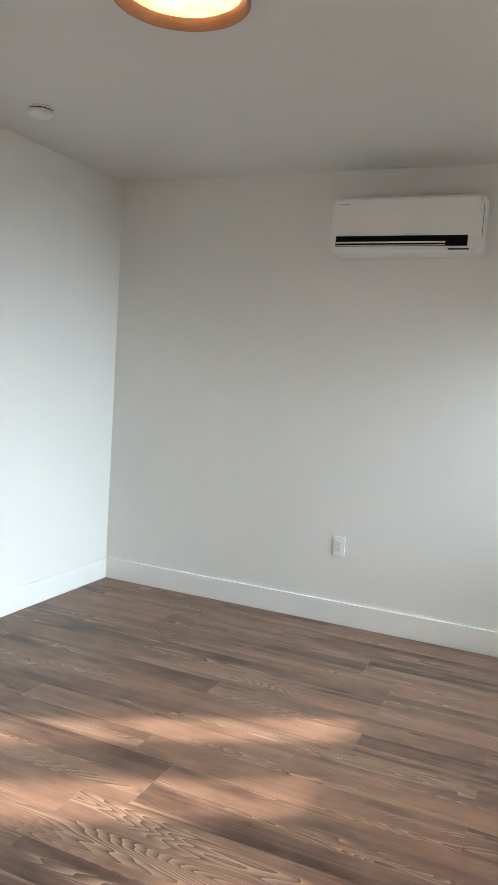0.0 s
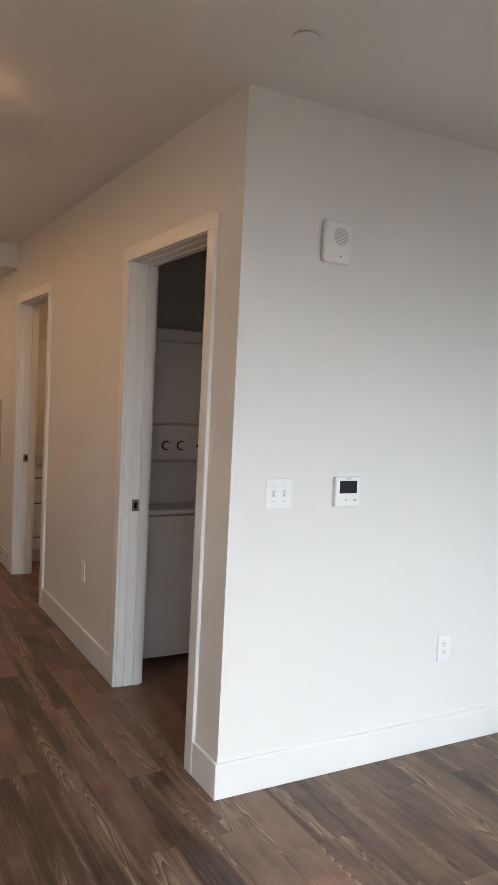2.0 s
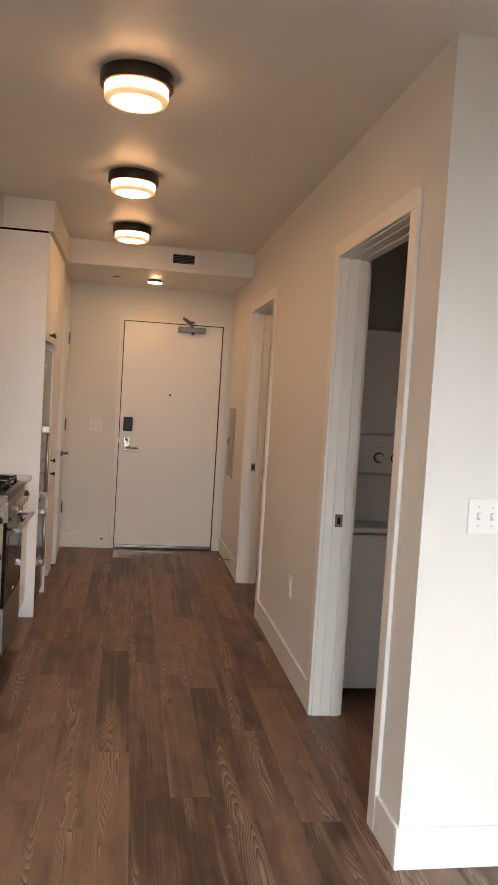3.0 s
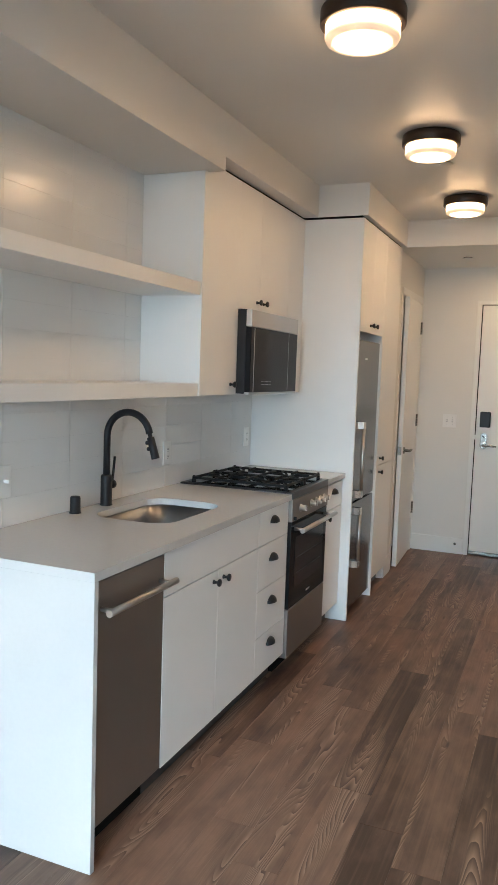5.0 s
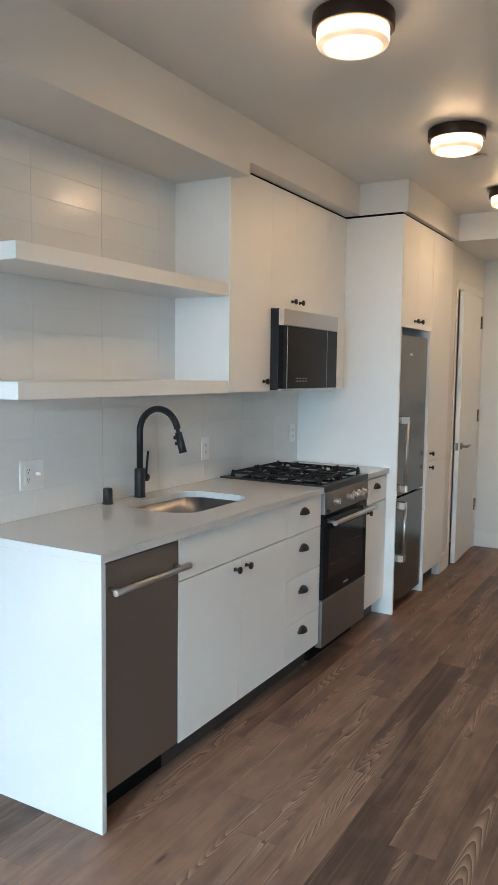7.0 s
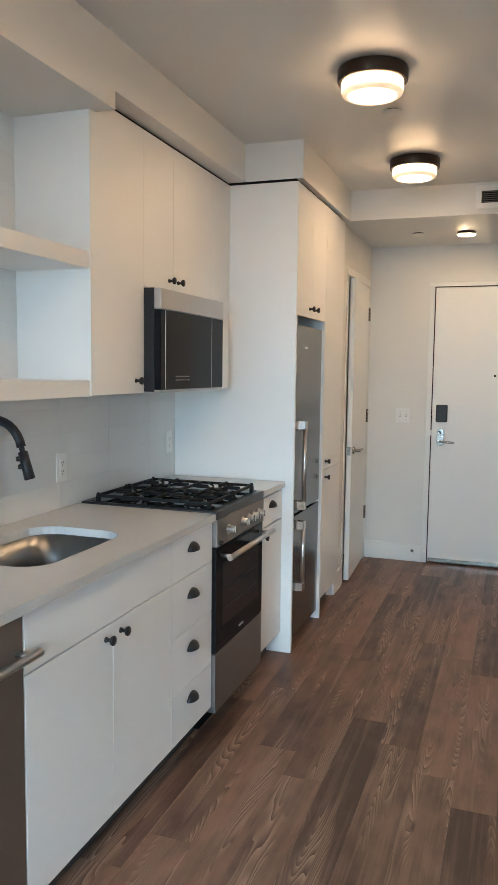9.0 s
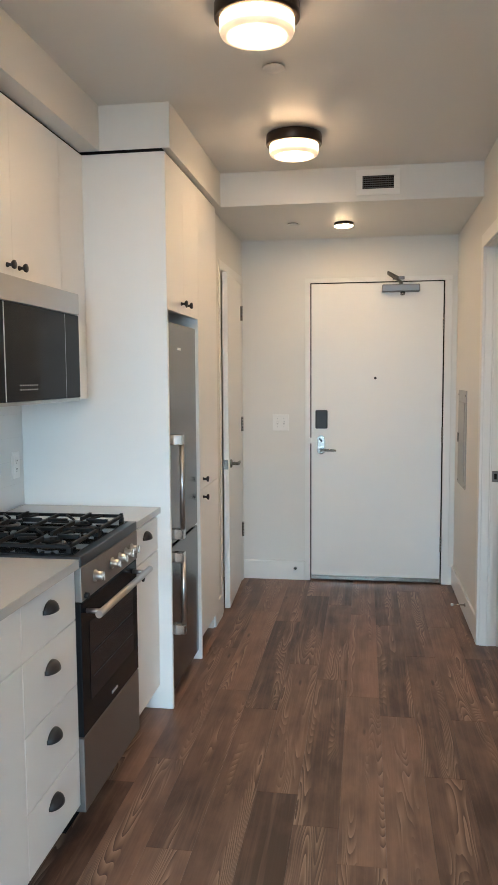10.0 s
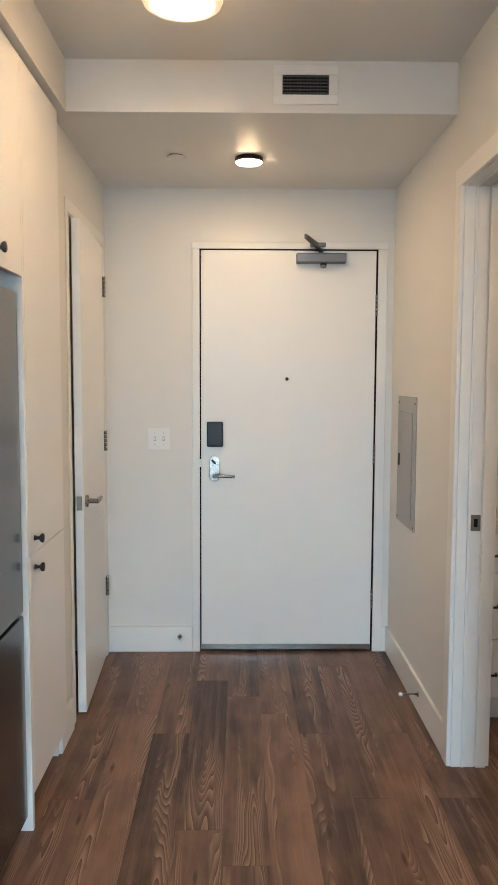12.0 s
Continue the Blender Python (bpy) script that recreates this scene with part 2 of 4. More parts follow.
def turned(bm, profile, center, axis="z", seg=32, cap=True):
    """A turned body from (radius, height) pairs about an axis through center."""
    rings = []
    for r, h in profile:
        ring = []
        for i in range(seg):
            a = 2 * math.pi * i / seg
            u, v = r * math.cos(a), r * math.sin(a)
            p = {"z": (u, v, h), "x": (h, u, v), "y": (v, h, u)}[axis]
            ring.append(bm.verts.new(Vector(p) + Vector(center)))
        rings.append(ring)
    for a, b in zip(rings, rings[1:]):
        for i in range(seg):
            bm.faces.new((a[i], a[(i + 1) % seg], b[(i + 1) % seg], b[i])).smooth = True
    if cap:
        bm.faces.new(rings[0][::-1])
        bm.faces.new(rings[-1])
    return bm


def tube(bm, pts, r, seg=14):
    """A round rod along a line of points."""
    pts = [Vector(p) for p in pts]
    rings, side = [], None
    for i, p in enumerate(pts):
        d = (pts[min(i + 1, len(pts) - 1)] - pts[max(i - 1, 0)]).normalized()
        side = (side - d * side.dot(d)).normalized() if side else d.orthogonal().normalized()
        up = d.cross(side)
        rr = r[i] if isinstance(r, (list, tuple)) else r
        rings.append([bm.verts.new(p + rr * (math.cos(2 * math.pi * k / seg) * side + math.sin(2 * math.pi * k / seg) * up)) for k in range(seg)])
    for a, b in zip(rings, rings[1:]):
        for k in range(seg):
            bm.faces.new((a[k], a[(k + 1) % seg], b[(k + 1) % seg], b[k])).smooth = True
    bm.faces.new(rings[0][::-1])
    bm.faces.new(rings[-1])
    return bm


def mesh_object(name, bm, mat, parent=None):
    bmesh.ops.recalc_face_normals(bm, faces=bm.faces)
    me = bpy.data.meshes.new(name)
    bm.to_mesh(me)
    bm.free()
    me.materials.append(mat)
    ob = new(name, me)
    if parent:
        ob.parent = parent
    return ob


def part(name, bm, mat, parent, label=""):
    return tagged(mesh_object(name, bm, mat, parent), label)


def boxpart(name, dims, mat, parent, bevel=0.0015, label=""):
    return part(name, block(bmesh.new(), *dims, bevel), mat, parent, label)


def thing(name, label, category, group="", at=(0, 0, 0)):
    ob = new(name)
    ob.location = at
    ob.empty_display_size = 0.05
    return tagged(ob, label, category, group)


def structure(name, boxes, mat, parent=None, bevel=0.0):
    bm = bmesh.new()
    for b in boxes:
        block(bm, *b, bevel)
    ob = mesh_object(name, bm, mat, parent)
    if not parent:
        tagged(ob, kind="structure")
    return ob


# ---- the building ----
T = 0.13
floor = structure("floor", [(WEST - 0.2, EAST + 0.2, SOUTH - 0.2, ENTRY + 0.3, -0.2, -0.006)], SUBFLOOR)
ceiling = structure("ceiling", [(WEST - 0.2, EAST + 0.2, SOUTH - 0.2, 5.2, H, H + 0.2)], CEIL)
structure("ceiling_entry", [(VLEFT - 0.3, -0.0, HEADER_Y, ENTRY, HV, H)], CEIL)
structure("soffit", [
    (BACK, -1.746, -0.3, 1.33, 2.372, H),
    (BACK, -1.746, 1.33, TALL0, HV, H),
    (BACK, -1.44, TALL0, HEADER_Y, HV, H)], WALL)
structure("wall_north", [(0, EAST, 0, 0.115, 0, H)], WALL)
structure("wall_east", [(EAST, EAST + T, SOUTH, 5.0, 0, H)], WALL)
LD, BD = (0.262, 1.160), (2.742, 3.658)
DT = 2.148
structure("wall_corridor", [
    (0, T, 0.115, LD[0], 0, H), (0, T, LD[0], LD[1], DT + 0.01, H), (0, T, LD[1], BD[0], 0, H),
    (0, T, BD[0], BD[1], DT + 0.01, H), (0, T, BD[1], ENTRY, 0, H)], WALL)
DX0, DX1, DZ = -1.003, -0.093, 2.122
structure("wall_entry", [
    (VLEFT - 0.14, DX0 - 0.012, ENTRY, ENTRY + 0.16, 0, H), (DX1 + 0.012, EAST, ENTRY, ENTRY + 0.16, 0, H),
    (DX0 - 0.012, DX1 + 0.012, ENTRY, ENTRY + 0.16, DZ + 0.012, H)], WALL)
CY0, CY1 = 4.052, 4.805
structure("wall_closet", [
    (VLEFT - 0.11, VLEFT, 3.745, CY0 - 0.012, 0, H), (VLEFT - 0.11, VLEFT, CY1 + 0.012, ENTRY, 0, H),
    (VLEFT - 0.11, VLEFT, CY0 - 0.012, CY1 + 0.012, 2.135, H)], WALL)
structure("wall_closet_inner", [(BACK - T, BACK, 3.745, ENTRY + 0.16, 0, H), (BACK, VLEFT - 0.11, 3.745, 3.80, 0, H),
                                (BACK, VLEFT - 0.14, ENTRY, ENTRY + 0.16, 0, H)], WALL)
structure("wall_kitchen", [(BACK - T, BACK - 0.008, -0.3, 3.745, 0, H)], WALL)
structure("wall_return", [(WEST, BACK - T, -0.3, -0.17, 0, H)], WALL)
structure("wall_west", [(WEST - T, WEST, SOUTH, -0.17, 0, H)], WALL)
xs = [WEST - T] + [v for w in WINDOWS for v in w] + [EAST + T]
structure("wall_south", [(xs[i], xs[i + 1], SOUTH - 0.16, SOUTH, SILL, HEAD) for i in range(0, len(xs), 2)]
          + [(WEST - T, EAST + T, SOUTH - 0.16, SOUTH, 0, SILL), (WEST - T, EAST + T, SOUTH - 0.16, SOUTH, HEAD, H)], WALL)
structure("wall_laundry", [(T, 1.10, 2.14, 2.24, 0, H), (1.0, 1.10, 0.115, 2.14, 0, H)], WALL)
structure("wall_bathroom", [(T, 1.9, 4.52, 4.62, 0, H), (1.8, 1.9, 2.24, 4.52, 0, H)], WALL)

BH = 0.137


def baseboard(runs):
    bm = bmesh.new()
    for x0, x1, y0, y1 in runs:
        block(bm, x0, x1, y0, y1, 0.0, BH, 0.003)
    tagged(mesh_object("baseboard", bm, TRIM), kind="structure")


baseboard([(-0.014, EAST - 0.014, -0.014, 0.0)])
baseboard([(EAST - 0.014, EAST, SOUTH, -0.0)])
baseboard([(-0.014, 0, 0.0002, 0.192)])
baseboard([(-0.014, 0, 1.230, 2.672)])
baseboard([(-0.014, 0, 3.728, ENTRY)])
baseboard([(VLEFT + 0.0, DX0 - 0.046, ENTRY - 0.014, ENTRY), (DX1 + 0.056, -0.014, ENTRY - 0.014, ENTRY)])
baseboard([(VLEFT, VLEFT + 0.014, 3.76, CY0 - 0.075)])
baseboard([(WEST, EAST, SOUTH, SOUTH + 0.014)])


def doorway_trim(y0, y1, top):
    """Casing on both faces and a stepped jamb with its strike plate for an opening in the corridor wall."""
    w = 0.068
    for x in (-0.016, T):
        bm = bmesh.new()
        block(bm, x, x + 0.016, y0 - w, y0, 0, top, 0.003)
        block(bm, x, x + 0.016, y1, y1 + w, 0, top, 0.003)
        block(bm, x, x + 0.016, y0 - w, y1 + w, top, top + w, 0.003)
        tagged(mesh_object("trim", bm, TRIM), kind="structure")
    bm = bmesh.new()
    for x, d, c in ((0.0, 0.038, 0.004), (0.038, 0.010, 0.009), (0.048, 0.040, 0.005), (0.092, 0.038, 0.010)):
        block(bm, x, x + d, y0 - 0.002, y0 + c, 0, top, 0.002)
        block(bm, x, x + d, y1 - c, y1 + 0.002, 0, top, 0.002)
        block(bm, x, x + d, y0 + c, y1 - c, top - c, top + 0.002, 0.002)
    jamb = tagged(mesh_object("trim", bm, TRIM), kind="structure")
    boxpart("strike_plate", (0.050, 0.086, y1 - 0.0075, y1 - 0.0052, 0.905, 0.965), STEELDARK, jamb, 0.001, "dark steel latch plate")
    boxpart("strike_slot", (0.061, 0.075, y1 - 0.0095, y1 - 0.007, 0.92, 0.95), DARK, jamb, 0.0005)


doorway_trim(*LD, DT)
doorway_trim(*BD, DT)
# a closed pocket panel hides behind the wall; nothing of it stands in the openings

# entry door casing, frame and leaf
bm = bmesh.new()
cw = 0.045
block(bm, DX0 - cw, DX0 - 0.006, ENTRY - 0.014, ENTRY, 0, DZ + 0.006, 0.003)
block(bm, DX1 + 0.008, DX1 + cw + 0.012, ENTRY - 0.014, ENTRY, 0, DZ + 0.006, 0.003)
block(bm, DX0 - cw, DX1 + cw + 0.012, ENTRY - 0.014, ENTRY, DZ + 0.006, DZ + 0.04, 0.003)
tagged(mesh_object("trim", bm, TRIM), kind="structure")
bm = bmesh.new()
block(bm, DX0 - 0.012, DX0 - 0.006, ENTRY, ENTRY + 0.15, 0, DZ + 0.006)
block(bm, DX1 + 0.006, DX1 + 0.012, ENTRY, ENTRY + 0.15, 0, DZ + 0.006)
block(bm, DX0 - 0.006, DX1 + 0.006, ENTRY, ENTRY + 0.15, DZ + 0.006, DZ + 0.012)
block(bm, DX0 - 0.006, DX1 + 0.006, ENTRY + 0.06, ENTRY + 0.15, 0.0, DZ + 0.006)
tagged(mesh_object("door_frame", bm, DARK), kind="structure")

door = tagged(thing("door_1", "", "", at=(DX1, ENTRY, 0)), kind="structure")
door.matrix_parent_inverse = Matrix.Identity(4)


def local(ob, parent):
    """Keep a part where it was built under a parent that stands elsewhere."""
    ob.matrix_parent_inverse = Matrix.Translation(parent.location).inverted()
    return ob


def lpart(name, bm, mat, parent, label=""):
    ob = part(name, bm, mat, parent, label)
    top = parent
    while top.parent:
        top = top.parent
    if top is parent:
        local(ob, parent)
    return ob


def lbox(name, dims, mat, parent, bevel=0.0015, label=""):
    return lpart(name, block(bmesh.new(), *dims, bevel), mat, parent, label)


leaf = lbox("door_leaf", (DX0 + 0.001, DX1 - 0.001, ENTRY - 0.002, ENTRY + 0.045, 0.012, DZ), DOORP, door, 0.002, "white painted flush entry door leaf")
lbox("door_sweep", (DX0 + 0.004, DX1 - 0.004, ENTRY - 0.010, ENTRY - 0.0025, 0.012, 0.04), SATIN, door, 0.001, "thin grey metal door sweep")
lbox("lock_reader", (-0.972, -0.886, ENTRY - 0.028, ENTRY - 0.002, 1.105, 1.237), DARKGREY, door, 0.008, "dark grey card reader")
bm = bmesh.new()
block(bm, -0.96, -0.905, ENTRY - 0.012, ENTRY - 0.002, 0.94, 1.035, 0.004)
turned(bm, [(0.03, 0), (0.03, -0.008), (0.026, -0.011)], (-0.9325, ENTRY - 0.002, 0.952), "y")
turned(bm, [(0.0275, 0), (0.0275, -0.0095), (0.025, -0.011)], (-0.9325, ENTRY - 0.002, 1.03), "y")
plate = lpart("lock_plate", bm, SATIN, door, "satin nickel lock plate")
bm = bmesh.new()
tube(bm, [(-0.9325, ENTRY - 0.01, 0.953), (-0.9325, ENTRY - 0.055, 0.953)], 0.011)
tube(bm, [(-0.94, ENTRY - 0.055, 0.953), (-0.90, ENTRY - 0.056, 0.955), (-0.85, ENTRY - 0.054, 0.953), (-0.825, ENTRY - 0.05, 0.951)], [0.011, 0.010, 0.009, 0.007])
part("door_handle", bm, SATIN, plate, "satin nickel lever handle")
part("key_slot", tube(bmesh.new(), [(-0.945, ENTRY - 0.0155, 1.035), (-0.925, ENTRY - 0.0155, 1.015)], 0.006), DARKGREY, plate)
lpart("peephole", turned(bmesh.new(), [(0.009, 0), (0.009, -0.004), (0.006, -0.006)], (-0.553, ENTRY - 0.002, 1.461), "y", 20), DARKGREY, door, "small dark peephole")
lbox("latch_guard", (-1.022, -0.998, ENTRY - 0.03, ENTRY - 0.014, 1.0, 1.04), PLASTIC, door, 0.002, "small white door latch")
for z in (1.842, 1.066, 0.289):
    bm = bmesh.new()
    for k in range(5):
        turned(bm, [(0.0075, 0.0005), (0.0075, 0.0205)], (DX1 + 0.002, ENTRY - 0.009, z - 0.055 + 0.022 * k), "z", 12)
    lpart("hinge", bm, SATIN, door, "satin nickel hinge")
bm = bmesh.new()
block(bm, -0.512, -0.257, ENTRY - 0.062, ENTRY - 0.006, 2.052, 2.102, 0.006)
closer = lpart("door_closer", bm, STEELDARK, door, "grey metal overhead door closer")
part("valve_cap", turned(bmesh.new(), [(0.016, 0), (0.016, -0.02), (0.012, -0.024)], (-0.372, ENTRY - 0.034, 2.052), "z", 20), SATIN, closer)
bm = bmesh.new()
tube(bm, [(-0.385, ENTRY - 0.035, 2.10), (-0.385, ENTRY - 0.035, 2.122)], 0.012)
tube(bm, [(-0.385, ENTRY - 0.038, 2.118), (-0.475, ENTRY - 0.15, 2.162)], [0.011, 0.008])
tube(bm, [(-0.475, ENTRY - 0.15, 2.172), (-0.40, ENTRY - 0.02, 2.15)], [0.008, 0.009])
block(bm, -0.44, -0.36, ENTRY - 0.034, ENTRY - 0.014, 2.137, 2.158, 0.003)
part("closer_arm", bm, STEELDARK, closer, "grey metal folding arm")

# closet door beside the pantry
bm = bmesh.new()
w = 0.052
block(bm, VLEFT, VLEFT + 0.006, CY0 - w, CY0 - 0.004, 0, 2.13, 0.002)
block(bm, VLEFT, VLEFT + 0.006, CY1 + 0.004, CY1 + w - 0.004, 0, 2.13, 0.002)
block(bm, VLEFT, VLEFT + 0.006, CY0 - w, CY1 + w - 0.004, 2.13, 2.13 + w, 0.002)
tagged(mesh_object("trim", bm, TRIM), kind="structure")
bm = bmesh.new()
block(bm, VLEFT - 0.11, VLEFT - 0.045, CY0 - 0.012, CY0 - 0.004, 0, 2.125)
block(bm, VLEFT - 0.11, VLEFT - 0.045, CY1 - 0.01, CY1 + 0.012, 0, 2.125)
block(bm, VLEFT - 0.045, VLEFT, CY0 - 0.012, CY0 - 0.004, 0, 2.125)
block(bm, VLEFT - 0.045, VLEFT, CY1 + 0.003, CY1 + 0.012, 0, 2.125)
block(bm, VLEFT - 0.11, VLEFT, CY0 - 0.012, CY1 + 0.012, 2.125, 2.135)
tagged(mesh_object("trim", bm, TRIM), kind="structure")
cd = tagged(thing("door_2", "", ""), kind="structure")
cd.matrix_basis = Matrix.Translation((VLEFT + 0.004, CY1, 0)) @ Matrix.Rotation(radians(2.8), 4, "Z")
CW = 0.70
boxpart("door_leaf", (-0.036, 0, -CW, 0, 0.012, 2.118), DOORP, cd, 0.002, "white flush closet door leaf, slightly ajar")
for z in (1.92, 1.14, 0.38):
    bm = bmesh.new()
    for k in range(5):
        turned(bm, [(0.007, 0.0005), (0.007, 0.0195)], (0.008, 0.0, z - 0.05 + 0.021 * k), "z", 12)
    block(bm, 0.0005, 0.003, -0.028, -0.002, z - 0.05, z + 0.05)
    part("hinge", bm, SATIN, cd, "satin nickel hinge")
boxpart("latch_plate", (-0.030, -0.006, -CW - 0.002, -CW + 0.001, 0.90, 0.96), SATIN, cd, 0.0008, "satin nickel latch plate")
bm = bmesh.new()
turned(bm, [(0.027, 0), (0.027, 0.008), (0.022, 0.012), (0.011, 0.013), (0.011, 0.05)], (0.0, -CW + 0.065, 0.93), "x", 24)
tube(bm, [(0.05, -CW + 0.06, 0.93), (0.052, -CW + 0.10, 0.932), (0.05, -CW + 0.17, 0.93)], [0.011, 0.01, 0.008])
part("door_handle", bm, SATIN, cd, "satin nickel lever handle")

# windows behind the first viewpoint
for i, (x0, x1) in enumerate(WINDOWS):
    win = structure(f"window_{i + 1}", [
        (x0, x0 + 0.03, SOUTH - 0.10, SOUTH - 0.04, SILL, HEAD), (x1 - 0.03, x1, SOUTH - 0.10, SOUTH - 0.04, SILL, HEAD),
        (x0 + 0.03, x1 - 0.03, SOUTH - 0.10, SOUTH - 0.04, SILL, SILL + 0.03), (x0 + 0.03, x1 - 0.03, SOUTH - 0.10, SOUTH - 0.04, HEAD - 0.03, HEAD)], BLACK)
    pane = boxpart("pane", (x0 + 0.03, x1 - 0.03, SOUTH - 0.075, SOUTH - 0.069, SILL + 0.03, HEAD - 0.03), GLASS, win, 0)
    pane.visible_shadow = False
    lamp = new(f"window_light_{i + 1}", bpy.data.lights.new("window_light", "AREA"))
    lamp.data.shape, lamp.data.size, lamp.data.size_y = "RECTANGLE", x1 - x0 - 0.06, 0.95
    lamp.data.energy, lamp.data.color, lamp.data.spread = WINDOW_POWER * (x1 - x0) * (0.4, 0.4, 1.55, 1.2, 1.2, 1.2)[i], WINDOW_COLOR, radians(78)
    lamp.matrix_world = look(((x0 + x1) / 2, SOUTH - 0.02, (SILL + HEAD) / 2), ((x0 + x1) / 2, SOUTH + 1, (SILL + HEAD) / 2 - 0.50))
structure("ground", [(-300, 300, -600, 300, -12.2, -12.0)], GREYSTEEL)

# floor planks
PW, PL = 0.1505, 1.2192
PLANKS = {}


def plank(length):
    key = round(length, 3)
    if key not in PLANKS:
        b = bmesh.new()
        block(b, 0.0002, PW - 0.0002, 0.0002, length - 0.0002, -0.006, 0.0)
        top = [e for e in b.edges if all(v.co.z > -0.001 for v in e.verts)]
        bmesh.ops.bevel(b, geom=top, offset=0.0006, segments=1, affect="EDGES")
        me = bpy.data.meshes.new("plank")
        b.to_mesh(me)
        b.free()
        me.materials.append(WOOD)
        PLANKS[key] = me
    return PLANKS[key]


def lay_planks():
    rnd = random.Random(11)
    x = -2.96
    while x < EAST:
        deep = x + PW > -1.62 and x < 2.0
        y1 = ENTRY + 0.06 if x < 1.85 and x > -2.0 else 0.0
        y = SOUTH
        y1 = y1 if deep else 0.1
        first = True
        while y < y1 - 0.02:
            n = PL * (rnd.choice((0.3, 0.45, 0.6, 0.75, 0.9)) if first else 1)
            n = min(n, y1 - y)
            ob = new("plank", plank(n))
            ob.location = (x, y, 0)
            ob.parent = floor
            y += n
            first = False
        x += PW

# ---- ceiling lamps ----


def ceiling_lamp():
    lamp = thing("ceiling_light", "round flush ceiling light with bronze rim and lit frosted glass", "lamp", "corridor ceiling lights")
    part("mount", turned(bmesh.new(), [(0.120, 0), (0.130, -0.004), (0.132, -0.010), (0.132, -0.048), (0.129, -0.052), (0.114, -0.052)], (0, 0, 0), seg=48), BRONZE, lamp, "dark bronze rim")
    part("shade", turned(bmesh.new(), [(0.1145, -0.0525), (0.1155, -0.087), (0.112, -0.096), (0.104, -0.101), (0.06, -0.103), (0.003, -0.104)], (0, 0, 0), seg=48), FROST, lamp, "lit frosted glass drum")
    return lamp


LAMPS = [(-0.955, 0.605), (-0.962, 1.885), (-0.966, 3.17)]
first_lamp = ceiling_lamp()
first_lamp.location = (*LAMPS[0], H)
for x, y in LAMPS[1:]:
    copy_thing(first_lamp, pose(x, y, H))

lamp = thing("ceiling_light", "large round ceiling light with bronze drum rim, lit warm", "lamp", at=(-0.04, -1.71, H))
part("rim", turned(bmesh.new(), [(0.19, 0), (0.197, -0.004), (0.20, -0.012), (0.20, -0.118), (0.197, -0.12), (0.192, -0.119), (0.178, -0.085), (0.178, -0.08)], (0, 0, 0), seg=64, cap=False), RIM, lamp, "copper brown drum rim")
part("diffuser", turned(bmesh.new(), [(0.177, -0.03), (0.1775, -0.085), (0.17, -0.09), (0.003, -0.092)], (0, 0, 0), seg=64), FROST_WIDE, lamp, "lit warm white glass diffuser")

lamp = thing("ceiling_light", "small round LED ceiling light with a thin bronze ring", "lamp", at=(-0.762, 4.35, HV))
part("ring", turned(bmesh.new(), [(0.058, 0), (0.062, -0.003), (0.062, -0.018), (0.058, -0.02)], (0, 0, 0)), BRONZE, lamp, "thin dark bronze ring")
part("diffuser", turned(bmesh.new(), [(0.0575, -0.0202), (0.055, -0.024), (0.002, -0.0255)], (0, 0, 0)), FROST_LED, lamp, "lit white LED diffuser")

lamp = thing("bathroom_light", "small round lit bathroom ceiling light", "lamp", at=(0.9, 3.3, H))
part("ring", turned(bmesh.new(), [(0.12, 0), (0.125, -0.003), (0.125, -0.03), (0.12, -0.032)], (0, 0, 0)), BRONZE, lamp)
part("diffuser", turned(bmesh.new(), [(0.119, -0.0325), (0.11, -0.045), (0.002, -0.048)], (0, 0, 0)), FROST, lamp)

# ---- ceiling fittings ----


def cover(x, y, z, r=0.042):
    s = thing("sprinkler_cover", "flat round white sprinkler cover on the ceiling", "sprinkler", "ceiling sprinkler covers", at=(x, y, z))
    part("collar", turned(bmesh.new(), [(r * 0.8, 0), (r * 0.8, -0.005)], (0, 0, 0)), DARK, s)
    part("plate", turned(bmesh.new(), [(r, -0.005), (r, -0.008), (r * 0.9, -0.0105), (0.002, -0.011)], (0, 0, 0)), CEIL, s)


cover(-0.028, -0.41, H)
cover(-0.968, 2.37, H)
cover(-1.08, 4.33, HV)

s = thing("smoke_detector", "white round smoke detector on the ceiling", "smoke detector", at=(0.915, -0.41, H))
part("base", turned(bmesh.new(), [(0.06, 0), (0.062, -0.002), (0.062, -0.008)], (0, 0, 0), seg=40), PLASTIC, s)
part("vent_ring", turned(bmesh.new(), [(0.056, -0.008), (0.056, -0.013)], (0, 0, 0), seg=40), DARKGREY, s)
part("dome", turned(bmesh.new(), [(0.058, -0.013), (0.056, -0.03), (0.05, -0.037), (0.03, -0.041), (0.002, -0.042)], (0, 0, 0), seg=40), PLASTIC, s)

# ---- wall plates; built against the wall y = 0, facing -y, then turned ----


def plate_body(w, h, name="plate"):
    return block(bmesh.new(), -w / 2, w / 2, -0.006, 0, -h / 2, h / 2, 0.0022)


def turn_to(ob, x, y, z, deg):
    ob.matrix_basis = pose(x, y, z, 0, 0, deg)
    return ob


